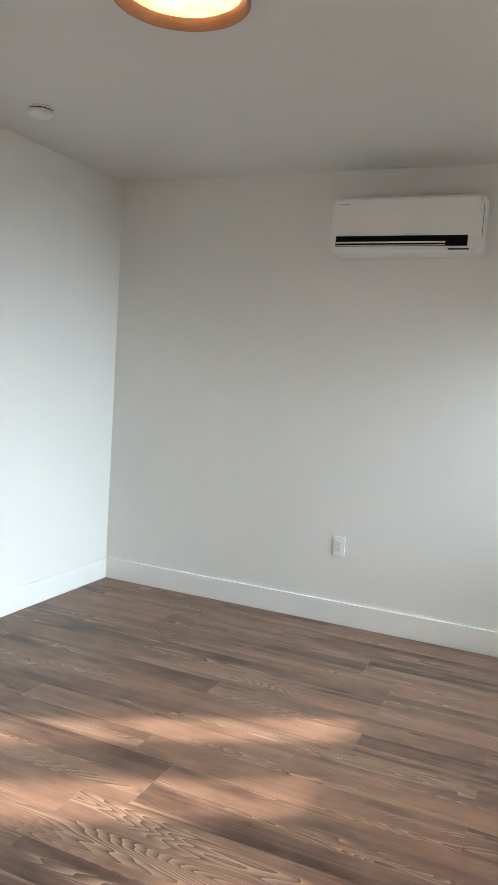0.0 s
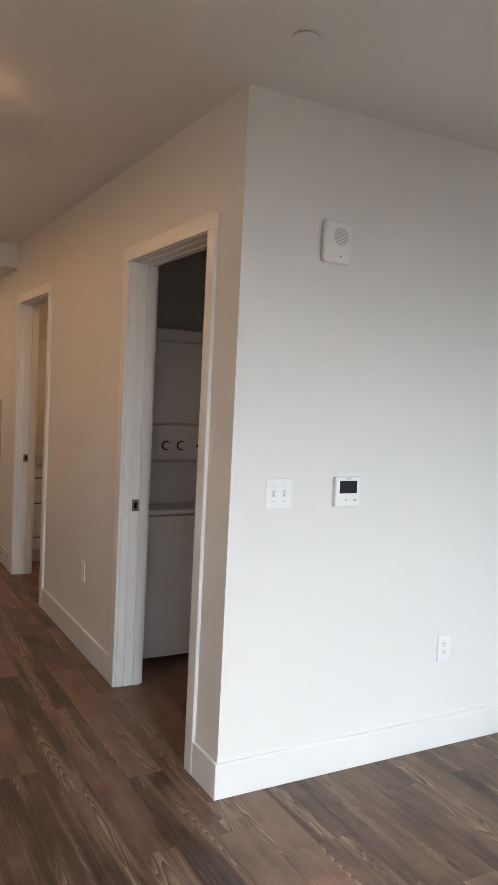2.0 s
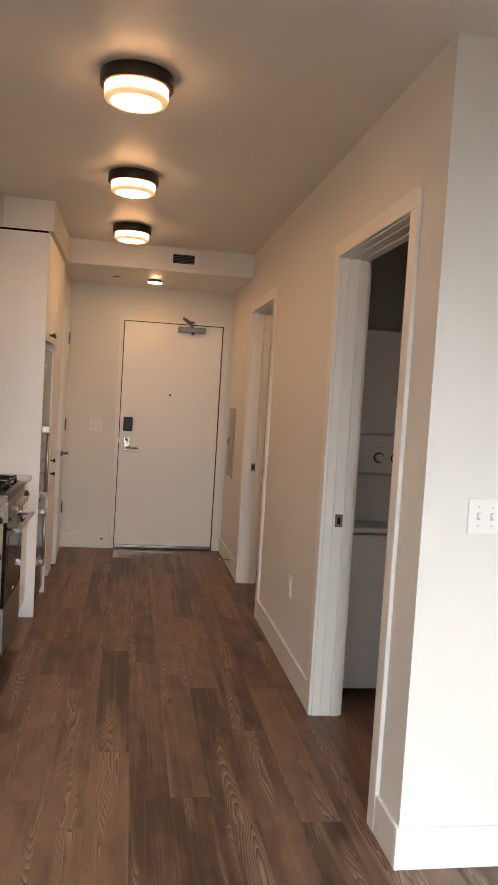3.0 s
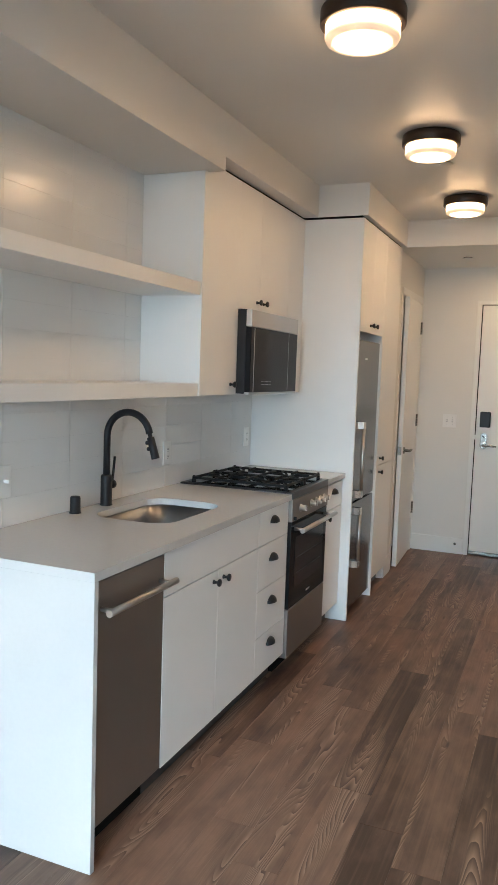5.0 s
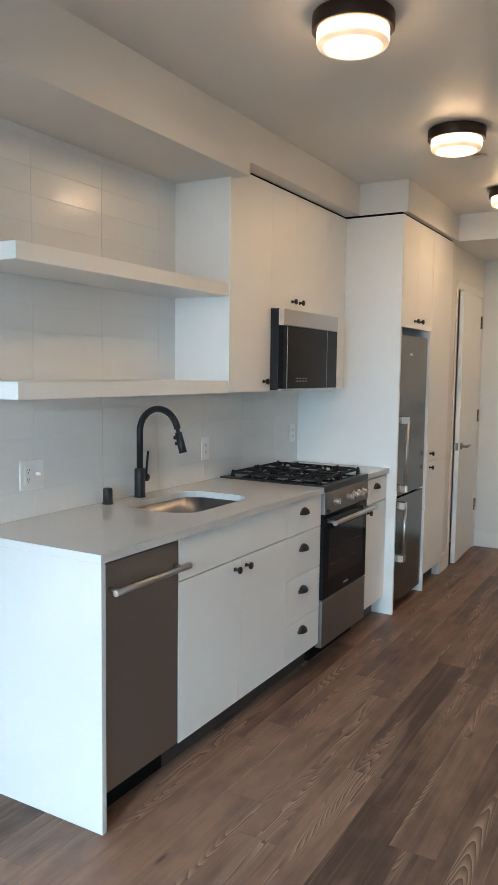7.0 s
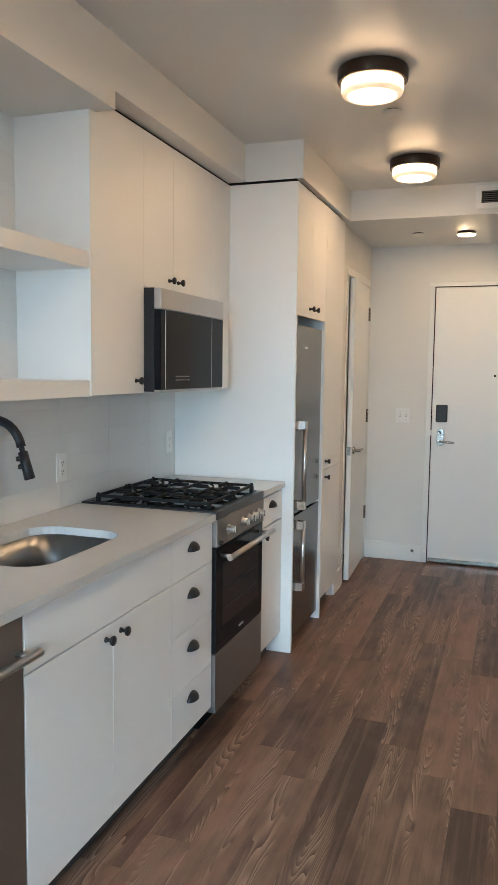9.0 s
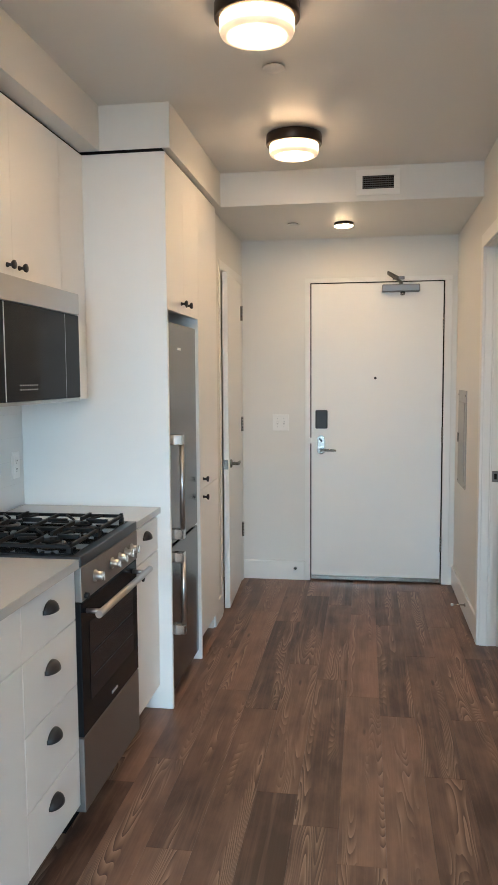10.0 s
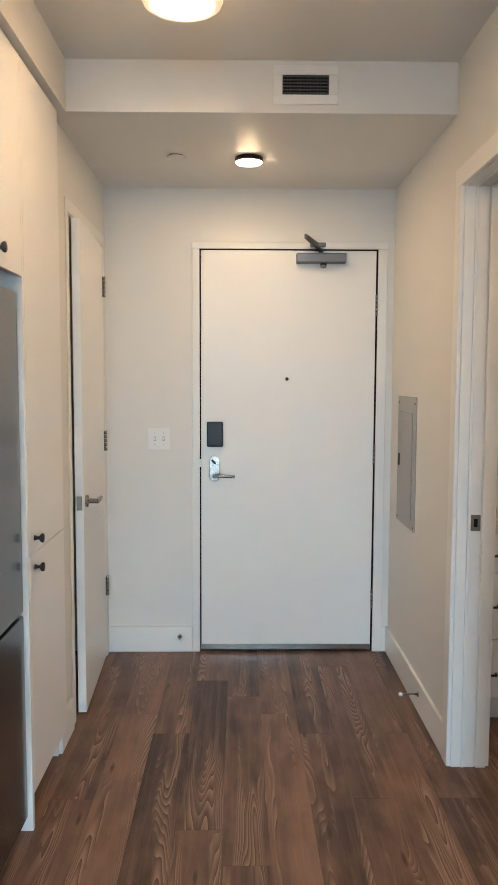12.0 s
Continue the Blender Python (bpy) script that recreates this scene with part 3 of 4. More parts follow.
def toggle_plate(label, x, y, z, deg, gangs=2):
    s = thing("light_switch", label, "light switch")
    part("plate", plate_body(0.07 + 0.046 * (gangs - 1), 0.115), PLASTIC, s)
    for i in range(gangs):
        cx = (i - (gangs - 1) / 2) * 0.046
        t = boxpart("toggle_slot", (cx - 0.006, cx + 0.006, -0.0066, -0.0062, -0.012, 0.012), GREYTEXT, s, 0)
        part("toggle", block(bmesh.new(), cx - 0.0045, cx + 0.0045, -0.016, -0.0064, -0.004, 0.009, 0.0015), PLASTIC, s)
        for zz in (-0.03, 0.03):
            part("screw", turned(bmesh.new(), [(0.003, -0.006), (0.003, -0.0068)], (cx, 0, zz), "y", 10) , GREYTEXT, s)
    return turn_to(s, x, y, z, deg)


def sockets(s, cx):
    part("socket_face", block(bmesh.new(), cx - 0.0165, cx + 0.0165, -0.0085, -0.0055, -0.034, 0.034, 0.001), PLASTIC, s)
    bm = bmesh.new()
    for zz in (-0.018, 0.018):
        block(bm, cx - 0.0075, cx - 0.005, -0.0092, -0.0086, zz - 0.002, zz + 0.006)
        block(bm, cx + 0.005, cx + 0.0075, -0.0092, -0.0086, zz - 0.002, zz + 0.005)
        turned(bm, [(0.0026, -0.0086), (0.0026, -0.0092)], (cx, 0, zz - 0.009), "y", 10)
    part("slots", bm, DARKGREY, s, "dark socket slots")


def outlet(label, x, y, z, deg, extra=False, w=0.072):
    s = thing("power_outlet", label, "power outlet")
    part("plate", plate_body(w, 0.116), PLASTIC, s)
    sockets(s, -0.023 if extra else 0)
    if extra:
        part("toggle", block(bmesh.new(), 0.018, 0.028, -0.03, -0.006, -0.004, 0.008, 0.002), PLASTIC, s)
    return turn_to(s, x, y, z, deg)


toggle_plate("white double light switch on the north wall below the chime", 0.207, 0, 1.152, 0)
toggle_plate("white double light switch beside the entry door", -1.222, ENTRY, 1.146, 0)
outlet("white duplex outlet above the baseboard under the thermostat", 1.10, 0, 0.448, 0)
outlet("white duplex outlet above the baseboard under the air conditioner", EAST, -1.628, 0.467, -90)
outlet("white duplex outlet between the two corridor doorways", 0, 1.778, 0.46, 90 + 180)
KB = BACK + 0.0
outlet("white outlet and switch plate on the tiles beside the tap", KB, 0.349, 1.08, 90, extra=True, w=0.122)
outlet("white outlet on the tiles behind the counter", KB, 1.562, 1.082, 90)
outlet("white outlet on the tiles beside the cooker", KB, 2.57, 1.10, 90)

th = thing("thermostat", "white wall thermostat with a dark screen", "thermostat")
part("body", block(bmesh.new(), -0.06, 0.06, -0.022, 0, -0.06, 0.06, 0.004), PLASTIC, th)
part("screen", block(bmesh.new(), -0.042, 0.042, -0.0235, -0.0215, -0.006, 0.044, 0.001), SCREEN, th, "dark display")
part("button", turned(bmesh.new(), [(0.004, -0.0215), (0.004, -0.0235)], (-0.01, 0, -0.032), "y", 14), GREYTEXT, th)
part("button", block(bmesh.new(), 0.028, 0.044, -0.0232, -0.0215, -0.038, -0.03, 0.0004), GREYTEXT, th)
part("brand_bar", block(bmesh.new(), -0.012, 0.014, -0.0226, -0.0215, 0.050, 0.054), GREYTEXT, th)
turn_to(th, 0.517, 0, 1.155, 0)

ch = thing("wall_chime", "white alarm sounder with a grey round grille high on the wall", "alarm")
part("body", block(bmesh.new(), -0.063, 0.063, -0.032, 0, -0.08, 0.08, 0.012, 3), PLASTIC, ch)
bm = bmesh.new()
for i in range(-6, 7):
    half = math.sqrt(max(0, 0.034 ** 2 - (i * 0.005) ** 2))
    if half > 0.004:
        block(bm, -half + 0.008, half + 0.008, -0.0335, -0.0315, 0.02 + i * 0.005 - 0.0012, 0.02 + i * 0.005 + 0.0012)
part("grille", bm, GREYTEXT, ch, "round grey slotted grille")
part("indicator", turned(bmesh.new(), [(0.003, -0.0315), (0.003, -0.0335)], (0.01, 0, -0.055), "y", 12), DARKGREY, ch)
turn_to(ch, 0.401, 0, 2.117, 0)

# air conditioner on the east wall
ac = thing("air_conditioner", "white wall-mounted split air conditioner with its vent slot open", "air conditioner", at=(EAST, -1.905, 2.28))
prof = [(0, -0.145), (-0.15, -0.145), (-0.195, -0.128), (-0.212, -0.08), (-0.215, 0.10), (-0.205, 0.135), (-0.18, 0.147), (0, 0.147)]
bm = bmesh.new()
ends = [[bm.verts.new((x, y, z)) for x, z in prof] for y in (-0.397, 0.397)]
bm.faces.new(ends[0])
bm.faces.new(ends[1][::-1])
for i in range(len(prof)):
    j = (i + 1) % len(prof)
    bm.faces.new((ends[0][i], ends[0][j], ends[1][j], ends[1][i]))
bmesh.ops.bevel(bm, geom=[e for e in bm.edges if all(v.co.x < -0.01 for v in e.verts)], offset=0.006, segments=2, affect="EDGES")
part("body", bm, PLASTIC, ac)
boxpart("front_panel", (-0.2185, -0.2165, -0.375, 0.378, -0.055, 0.125), PLASTIC, ac, 0.0008, "smooth white front panel")
boxpart("air_slot", (-0.2168, -0.209, -0.335, 0.365, -0.118, -0.064), DARK, ac, 0.001, "black air outlet")
boxpart("vane", (-0.2195, -0.2172, -0.225, 0.36, -0.103, -0.095), PLASTIC, ac, 0.0008, "white swing vane")
boxpart("vane", (-0.2195, -0.2172, -0.225, 0.36, -0.116, -0.112), PLASTIC, ac, 0.0008, "white swing vane")
boxpart("brand_bar", (-0.2198, -0.2186, 0.30, 0.36, 0.10, 0.106), GREYTEXT, ac, 0)
boxpart("receiver", (-0.2195, -0.208, -0.345, -0.24, -0.138, -0.131), DARKGREY, ac, 0.001)
boxpart("side_gap", (-0.172, -0.164, -0.3985, -0.3973, -0.06, 0.10), DARKGREY, ac, 0)

# return grille on the face of the lower ceiling
g = thing("air_vent", "white framed air return grille with dark slats over the entry", "vent")
bm = bmesh.new()
block(bm, -0.119, 0.119, -0.008, 0, 0.035, 0.069, 0.002)
block(bm, -0.119, 0.119, -0.008, 0, -0.069, -0.035, 0.002)
block(bm, -0.119, -0.085, -0.008, 0, -0.035, 0.035, 0.002)
block(bm, 0.085, 0.119, -0.008, 0, -0.035, 0.035, 0.002)
part("frame", bm, TRIM, g, "white metal frame")
part("backing", block(bmesh.new(), -0.085, 0.085, -0.0015, -0.0005, -0.035, 0.035), DARK, g, "dark duct opening")
for i in range(6):
    z = -0.029 + i * 0.0116
    sl = part("slat", block(bmesh.new(), -0.085, 0.085, -0.0075, -0.0025, z - 0.0018, z + 0.0018, 0.0005), SLAT, g)
for i in range(14):
    x = -0.08 + i * 0.0123
    part("blade", block(bmesh.new(), x - 0.0006, x + 0.0006, -0.0024, -0.0016, -0.034, 0.034), SLAT, g)
turn_to(g, -0.561, HEADER_Y, 2.533, 0)

# electrical panel
p = thing("electrical_panel", "grey steel electrical panel with a small door in the corridor wall", "electrical panel")
part("frame", block(bmesh.new(), -0.19, 0.19, -0.006, 0, -0.31, 0.31, 0.002), GREYSTEEL, p, "grey steel flange")
part("panel_door", block(bmesh.new(), -0.135, 0.135, -0.012, -0.0065, -0.265, 0.235, 0.002), GREYSTEEL, p, "grey steel hinged panel door")
part("latch", block(bmesh.new(), -0.125, -0.105, -0.018, -0.0125, -0.03, 0.03, 0.002), DARKGREY, p, "dark latch")
for a, b_ in ((-0.17, -0.29), (0.17, -0.29), (-0.17, 0.28), (0.17, 0.28)):
    part("screw", turned(bmesh.new(), [(0.006, -0.006), (0.005, -0.009)], (a, 0, b_), "y", 12), SATIN, p)
turn_to(p, 0, 4.50, 1.07, -90)
p.matrix_basis = pose(0, 4.50, 1.07, 0, 0, -90)

for nm, xx, yy, deg in (("door_stop", -0.014, 4.12, -90), ("door_stop", -1.118, ENTRY - 0.014, 0)):
    s = thing(nm, "satin nickel door stop with a white tip on the baseboard", "door stop", "door stops")
    part("flange", turned(bmesh.new(), [(0.012, 0), (0.012, -0.003), (0.006, -0.006)], (0, 0, 0), "y", 16), SATIN, s)
    part("rod", tube(bmesh.new(), [(0, -0.004, 0), (0, -0.07, 0)], 0.0042, 12), SATIN, s, "thin metal rod")
    part("tip", turned(bmesh.new(), [(0.006, -0.07), (0.0085, -0.072), (0.0085, -0.083), (0.006, -0.086)], (0, 0, 0), "y", 16), PLASTIC, s, "white rubber tip")
    turn_to(s, xx, yy, 0.085, deg)

# ---- kitchen ----


def knob(parent, x, y, z):
    return part("knob", turned(bmesh.new(), [(0.009, 0), (0.008, 0.004), (0.0055, 0.008), (0.0055, 0.016), (0.013, 0.021), (0.0155, 0.026), (0.014, 0.03), (0.004, 0.032)], (x, y, z), "x", 20), BLACK, parent, "matt black round knob")


def cup_pull(parent, x, y, z):
    """A half-round cup pull, open below."""
    bm = bmesh.new()
    n, r, wdt = 10, 0.026, 0.04
    rows = []
    for k in range(n + 1):
        a = math.pi * k / n
        u = -math.cos(a)
        rise = math.sin(a)
        row = []
        for j in range(6):
            q = math.pi / 2 * j / 5
            row.append(bm.verts.new((x + r * 0.95 * math.sin(q) * rise + 0.001, y + wdt * u, z + 0.030 * math.cos(q) * rise)))
        rows.append(row)
    for a, b_ in zip(rows, rows[1:]):
        for j in range(5):
            f = bm.faces.new((a[j], b_[j], b_[j + 1], a[j + 1]))
            f.smooth = True
    bmesh.ops.remove_doubles(bm, verts=bm.verts, dist=1e-5)
    bmesh.ops.solidify(bm, geom=bm.faces[:], thickness=0.002)
    block(bm, x, x + 0.0015, y - 0.041, y + 0.041, z - 0.001, z + 0.012, 0.0005)
    return part("cup_pull", bm, BLACK, parent, "matt black cup pull")


def front(name, parent, y0, y1, z0, z1, x=FRONT, label="", t=0.019, g=0.0015):
    return part(name, block(bmesh.new(), x - t, x, y0 + g, y1 - g, z0 + 0.0015, z1 - 0.0015, min(0.001, g)), LAM, parent, label)


def carcass(parent, y0, y1, z0, z1, x=FRONT, kick=True, back=BACK + 0.004):
    bm = bmesh.new()
    block(bm, back, x - 0.0205, y0 + 0.0005, y1 - 0.0005, z0, z1)
    if kick:
        part("toe_kick", block(bmesh.new(), back, x - 0.075, y0 + 0.0005, y1 - 0.0005, 0.001, z0 - 0.0005), KICK, parent, "recessed toe kick, darkened to the shade of its recess")
    return part("body", bm, LAM, parent)


K0, K1 = 0.026, 0.046
DW1, SB1, DR1, RG1 = 0.462, 1.314, 1.69, 2.285
TOP0, TOP1 = 0.886, 0.914
KZ = 0.112

c = thing("sink_base_cabinet", "white flat-front sink cabinet with two doors and round black knobs", "kitchen cabinet")
carcass(c, DW1, SB1, KZ, 0.70)
boxpart("rail", (FRONT - 0.04, FRONT - 0.0205, DW1 + 0.001, SB1 - 0.001, 0.70, 0.884), CARCASS, c, 0)
front("false_front", c, DW1, SB1, 0.7235, 0.884)
for a, b_, k in ((DW1, 0.899, 0.855), (0.899, SB1, 0.945)):
    d = front("cabinet_door", c, a, b_, KZ, 0.722, label="white flat cabinet door")
    knob(d, FRONT, k, 0.682)
c = thing("drawer_cabinet", "white cabinet with four drawers and black cup pulls", "kitchen cabinet")
carcass(c, SB1, DR1, KZ, 0.884)
for z0, z1, zp in ((0.722, 0.884, 0.812), (0.516, 0.722, 0.636), (0.30, 0.516, 0.432), (KZ, 0.30, 0.232)):
    d = front("drawer", c, SB1, DR1, z0, z1, label="white flat drawer front")
    cup_pull(d, FRONT, 1.49, zp)
c = thing("narrow_cabinet", "narrow white cabinet with one drawer and one door beside the range", "kitchen cabinet")
carcass(c, RG1, TALL0 - 0.001, KZ, 0.884)
d = front("drawer", c, RG1, TALL0 - 0.002, 0.727, 0.872, label="white flat drawer front")
cup_pull(d, FRONT, 2.465, 0.812)
d = front("cabinet_door", c, RG1, TALL0 - 0.002, KZ, 0.722, label="white flat cabinet door")
knob(d, FRONT, 2.335, 0.682)

w = thing("waterfall_panel", "pale quartz waterfall end panel of the kitchen counter", "counter")
boxpart("slab", (BACK + 0.001, -1.505, K0, K1, 0.001, TOP0 - 0.0003), QUARTZ, w, 0.0)


def rounded(cx, cy, hx, hy, r, n=6):
    pts = []
    for qx, qy, a0 in ((1, 1, 0), (-1, 1, 90), (-1, -1, 180), (1, -1, 270)):
        for k in range(n + 1):
            a = radians(a0 + 90 * k / n)
            pts.append((cx + qx * (hx - r) + r * math.cos(a), cy + qy * (hy - r) + r * math.sin(a)))
    return pts


ctop = thing("countertop", "pale quartz countertop with an undermount sink cutout", "countertop")
bm = bmesh.new()
cx, cy = -1.838, 0.985
inner = rounded(cx, cy, 0.180, 0.265, 0.10)
X0, X1, Y0, Y1 = BACK + 0.001, -1.505, K0, DR1 - 0.001


def outward(px, py):
    dx, dy = px - cx, py - cy
    s = min(((X1 - cx) if dx > 0 else (X0 - cx)) / dx if abs(dx) > 1e-6 else 9e9, ((Y1 - cy) if dy > 0 else (Y0 - cy)) / dy if abs(dy) > 1e-6 else 9e9)
    return cx + dx * s, cy + dy * s


outer = [list(outward(px, py)) for px, py in inner]
for corner in ((X0, Y0), (X0, Y1), (X1, Y0), (X1, Y1)):
    near = min(range(len(outer)), key=lambda i: math.hypot(outer[i][0] - corner[0], outer[i][1] - corner[1]))
    outer[near] = list(corner)
lo = {}
for tag, ring in (("i", inner), ("o", outer)):
    for z in (TOP0, TOP1):
        lo[tag, z] = [bm.verts.new((px, py, z)) for px, py in ring]
n = len(inner)
for i in range(n):
    j = (i + 1) % n
    bm.faces.new((lo["i", TOP1][i], lo["i", TOP1][j], lo["o", TOP1][j], lo["o", TOP1][i]))
    bm.faces.new((lo["i", TOP0][j], lo["i", TOP0][i], lo["o", TOP0][i], lo["o", TOP0][j]))
    bm.faces.new((lo["i", TOP0][i], lo["i", TOP0][j], lo["i", TOP1][j], lo["i", TOP1][i]))
    bm.faces.new((lo["o", TOP0][j], lo["o", TOP0][i], lo["o", TOP1][i], lo["o", TOP1][j]))
part("slab", bm, QUARTZ, ctop)
w = thing("countertop", "short pale quartz countertop beside the range", "countertop")
boxpart("slab", (BACK + 0.001, -1.505, RG1 + 0.001, TALL0 - 0.001, TOP0, TOP1), QUARTZ, w, 0.0015)

sink = thing("sink", "undermount stainless steel kitchen sink", "sink")
bm = bmesh.new()
rings = []
for off, z, r in ((0.012, TOP0 - 0.001, 0.10), (-0.002, TOP0 - 0.0015, 0.094), (-0.006, 0.76, 0.092), (-0.010, 0.735, 0.09), (-0.022, 0.718, 0.085), (-0.05, 0.712, 0.07)):
    rings.append([bm.verts.new((px, py, z)) for px, py in rounded(cx, cy, 0.180 + off, 0.265 + off, r)])
for a, b_ in zip(rings, rings[1:]):
    for i in range(n):
        bm.faces.new((a[i], a[(i + 1) % n], b_[(i + 1) % n], b_[i])).smooth = True
bm.faces.new(rings[-1])
bmesh.ops.recalc_face_normals(bm, faces=bm.faces)
bmesh.ops.solidify(bm, geom=bm.faces[:], thickness=0.0012)
part("bowl", bm, BOWL, sink, "brushed steel bowl")
part("drain", turned(bmesh.new(), [(0.045, 0.7145), (0.043, 0.7165), (0.03, 0.7155), (0.002, 0.7150)], (cx - 0.05, cy, 0)), CHROME, sink, "round sink drain")

f = thing("kitchen_tap", "matt black pull-down kitchen tap with a high arc", "tap", at=(-2.085, 0.955, TOP1))
part("base", turned(bmesh.new(), [(0.027, 0), (0.027, 0.004), (0.0245, 0.007), (0.0245, 0.125), (0.022, 0.13), (0.016, 0.132)], (0, 0, 0)), BLACK, f, "matt black cylinder base")
arc = [(0, 0, 0.125), (0, 0, 0.29)] + [(0.104 - 0.104 * math.cos(a), 0, 0.298 + 0.104 * math.sin(a)) for a in [math.pi * k / 16 for k in range(0, 16)]]
part("spout", tube(bmesh.new(), arc, 0.0148, 20), BLACK, f, "arched spout")
e = Vector(arc[-1])
dr = (Vector(arc[-1]) - Vector(arc[-2])).normalized()
part("spray_head", tube(bmesh.new(), [e, e + dr * 0.001, e + dr * 0.014, e + dr * 0.016, e + dr * 0.105, e + dr * 0.107], [0.013, 0.009, 0.009, 0.0155, 0.0175, 0.015], 20), BLACK, f, "pull-down spray head")
for reach in (0.036, 0.062):
    b0 = e + dr * reach
    part("spray_button", tube(bmesh.new(), [b0, b0 + Vector((-0.016, -0.014, -0.003)), b0 + Vector((-0.019, -0.017, -0.003))], [0.0085, 0.0085, 0.006], 14), BLACK, f)
bm = bmesh.new()
turned(bm, [(0.019, 0.018), (0.019, 0.05), (0.015, 0.055)], (0, 0, 0.085), "y", 24)
part("handle_hub", bm, BLACK, f)
part("lever", tube(bmesh.new(), [(0, 0.042, 0.09), (0.003, 0.046, 0.13), (0.006, 0.052, 0.205)], [0.006, 0.0055, 0.0055], 12), BLACK, f, "thin upright lever")
s = thing("air_gap_cap", "matt black round cap on the counter beside the tap", "tap", at=(-2.085, 0.735, TOP1))
part("cap", turned(bmesh.new(), [(0.024, 0), (0.024, 0.004), (0.021, 0.006), (0.0205, 0.062), (0.018, 0.068), (0.002, 0.069)], (0, 0, 0)), BLACK, s)

d = thing("dishwasher", "dark stainless dishwasher with a bar handle under the counter", "dishwasher")
boxpart("body", (BACK + 0.01, FRONT - 0.03, K1 + 0.003, DW1 - 0.003, 0.10, 0.883), DARKGREY, d, 0.001)
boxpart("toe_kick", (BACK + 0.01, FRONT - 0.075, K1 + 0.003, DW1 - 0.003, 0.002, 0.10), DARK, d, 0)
door_p = boxpart("front_panel", (FRONT - 0.028, FRONT, K1 + 0.003, DW1 - 0.003, 0.118, 0.876), STEELBROWN, d, 0.003, "brushed dark steel front")
bm = bmesh.new()
tube(bm, [(FRONT + 0.045, K1 + 0.012, 0.79), (FRONT + 0.045, DW1 + 0.004, 0.79)], 0.011, 20)
for yy in (K1 + 0.04, DW1 - 0.03):
    tube(bm, [(FRONT, yy, 0.79), (FRONT + 0.045, yy, 0.79)], 0.0075)
part("handle", bm, STEEL, door_p, "brushed steel bar handle")

# range
RX = -1.50
r = thing("gas_range", "stainless steel gas range with black cast iron grates and five knobs", "oven")
Y0r, Y1r = DR1 + 0.003, RG1 - 0.003
boxpart("body", (BACK + 0.02, RX - 0.045, Y0r, Y1r, 0.09, 0.90), DARKGREY, r, 0.001)
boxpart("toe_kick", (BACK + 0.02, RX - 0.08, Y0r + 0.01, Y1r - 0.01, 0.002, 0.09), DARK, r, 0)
boxpart("cooktop", (BACK + 0.012, RX + 0.0, Y0r, Y1r, 0.887, 0.922), STEELBLACK, r, 0.004, "dark steel cooktop")
boxpart("cooktop_well", (BACK + 0.05, RX - 0.03, Y0r + 0.02, Y1r - 0.02, 0.9225, 0.9245), OVENGLASS, r, 0.001)
panel = boxpart("control_panel", (RX - 0.044, RX, Y0r, Y1r, 0.775, 0.886), STEELBROWN, r, 0.003, "brushed steel control panel")
for yy in (1.815, 1.985, 2.065, 2.135, 2.205):
    kb = part("knob", turned(bmesh.new(), [(0.020, 0), (0.020, 0.004), (0.0145, 0.006), (0.0145, 0.024), (0.012, 0.027)], (RX, yy, 0.83), "x", 24), STEEL, panel, "brushed steel burner knob")
    boxpart("grip", (RX + 0.0272, RX + 0.033, yy - 0.004, yy + 0.004, 0.816, 0.844), CHROME, kb, 0.001)
part("knob", turned(bmesh.new(), [(0.01, 0), (0.009, 0.012)], (RX, 1.725, 0.79), "x", 16), BLACK, panel, "small black button")
odoor = boxpart("oven_door", (RX - 0.042, RX - 0.004, Y0r, Y1r, 0.335, 0.772), OVENGLASS, r, 0.003, "black glass oven door")
bm = bmesh.new()
tube(bm, [(RX + 0.05, Y0r + 0.015, 0.735), (RX + 0.05, Y1r - 0.0, 0.735)], 0.012, 20)
for yy in (Y0r + 0.05, Y1r - 0.05):
    tube(bm, [(RX - 0.004, yy, 0.735), (RX + 0.05, yy, 0.735)], 0.008)
part("handle", bm, STEEL, odoor, "brushed steel bar handle")
part("oven_window", block(bmesh.new(), RX - 0.0035, RX - 0.0025, Y0r + 0.07, Y1r - 0.06, 0.43, 0.69), SCREEN, odoor, "dark oven window")
for zz in (0.50, 0.58):
    part("oven_rack", block(bmesh.new(), RX - 0.0023, RX - 0.0017, Y0r + 0.09, Y1r - 0.08, zz, zz + 0.002), DARKGREY, odoor)
part("brand_bar", block(bmesh.new(), RX - 0.0038, RX - 0.0018, 1.965, 2.02, 0.365, 0.373), GREYTEXT, odoor)
boxpart("drawer", (RX - 0.04, RX - 0.004, Y0r, Y1r, 0.085, 0.33), STEELBROWN, r, 0.003, "brushed steel storage drawer")


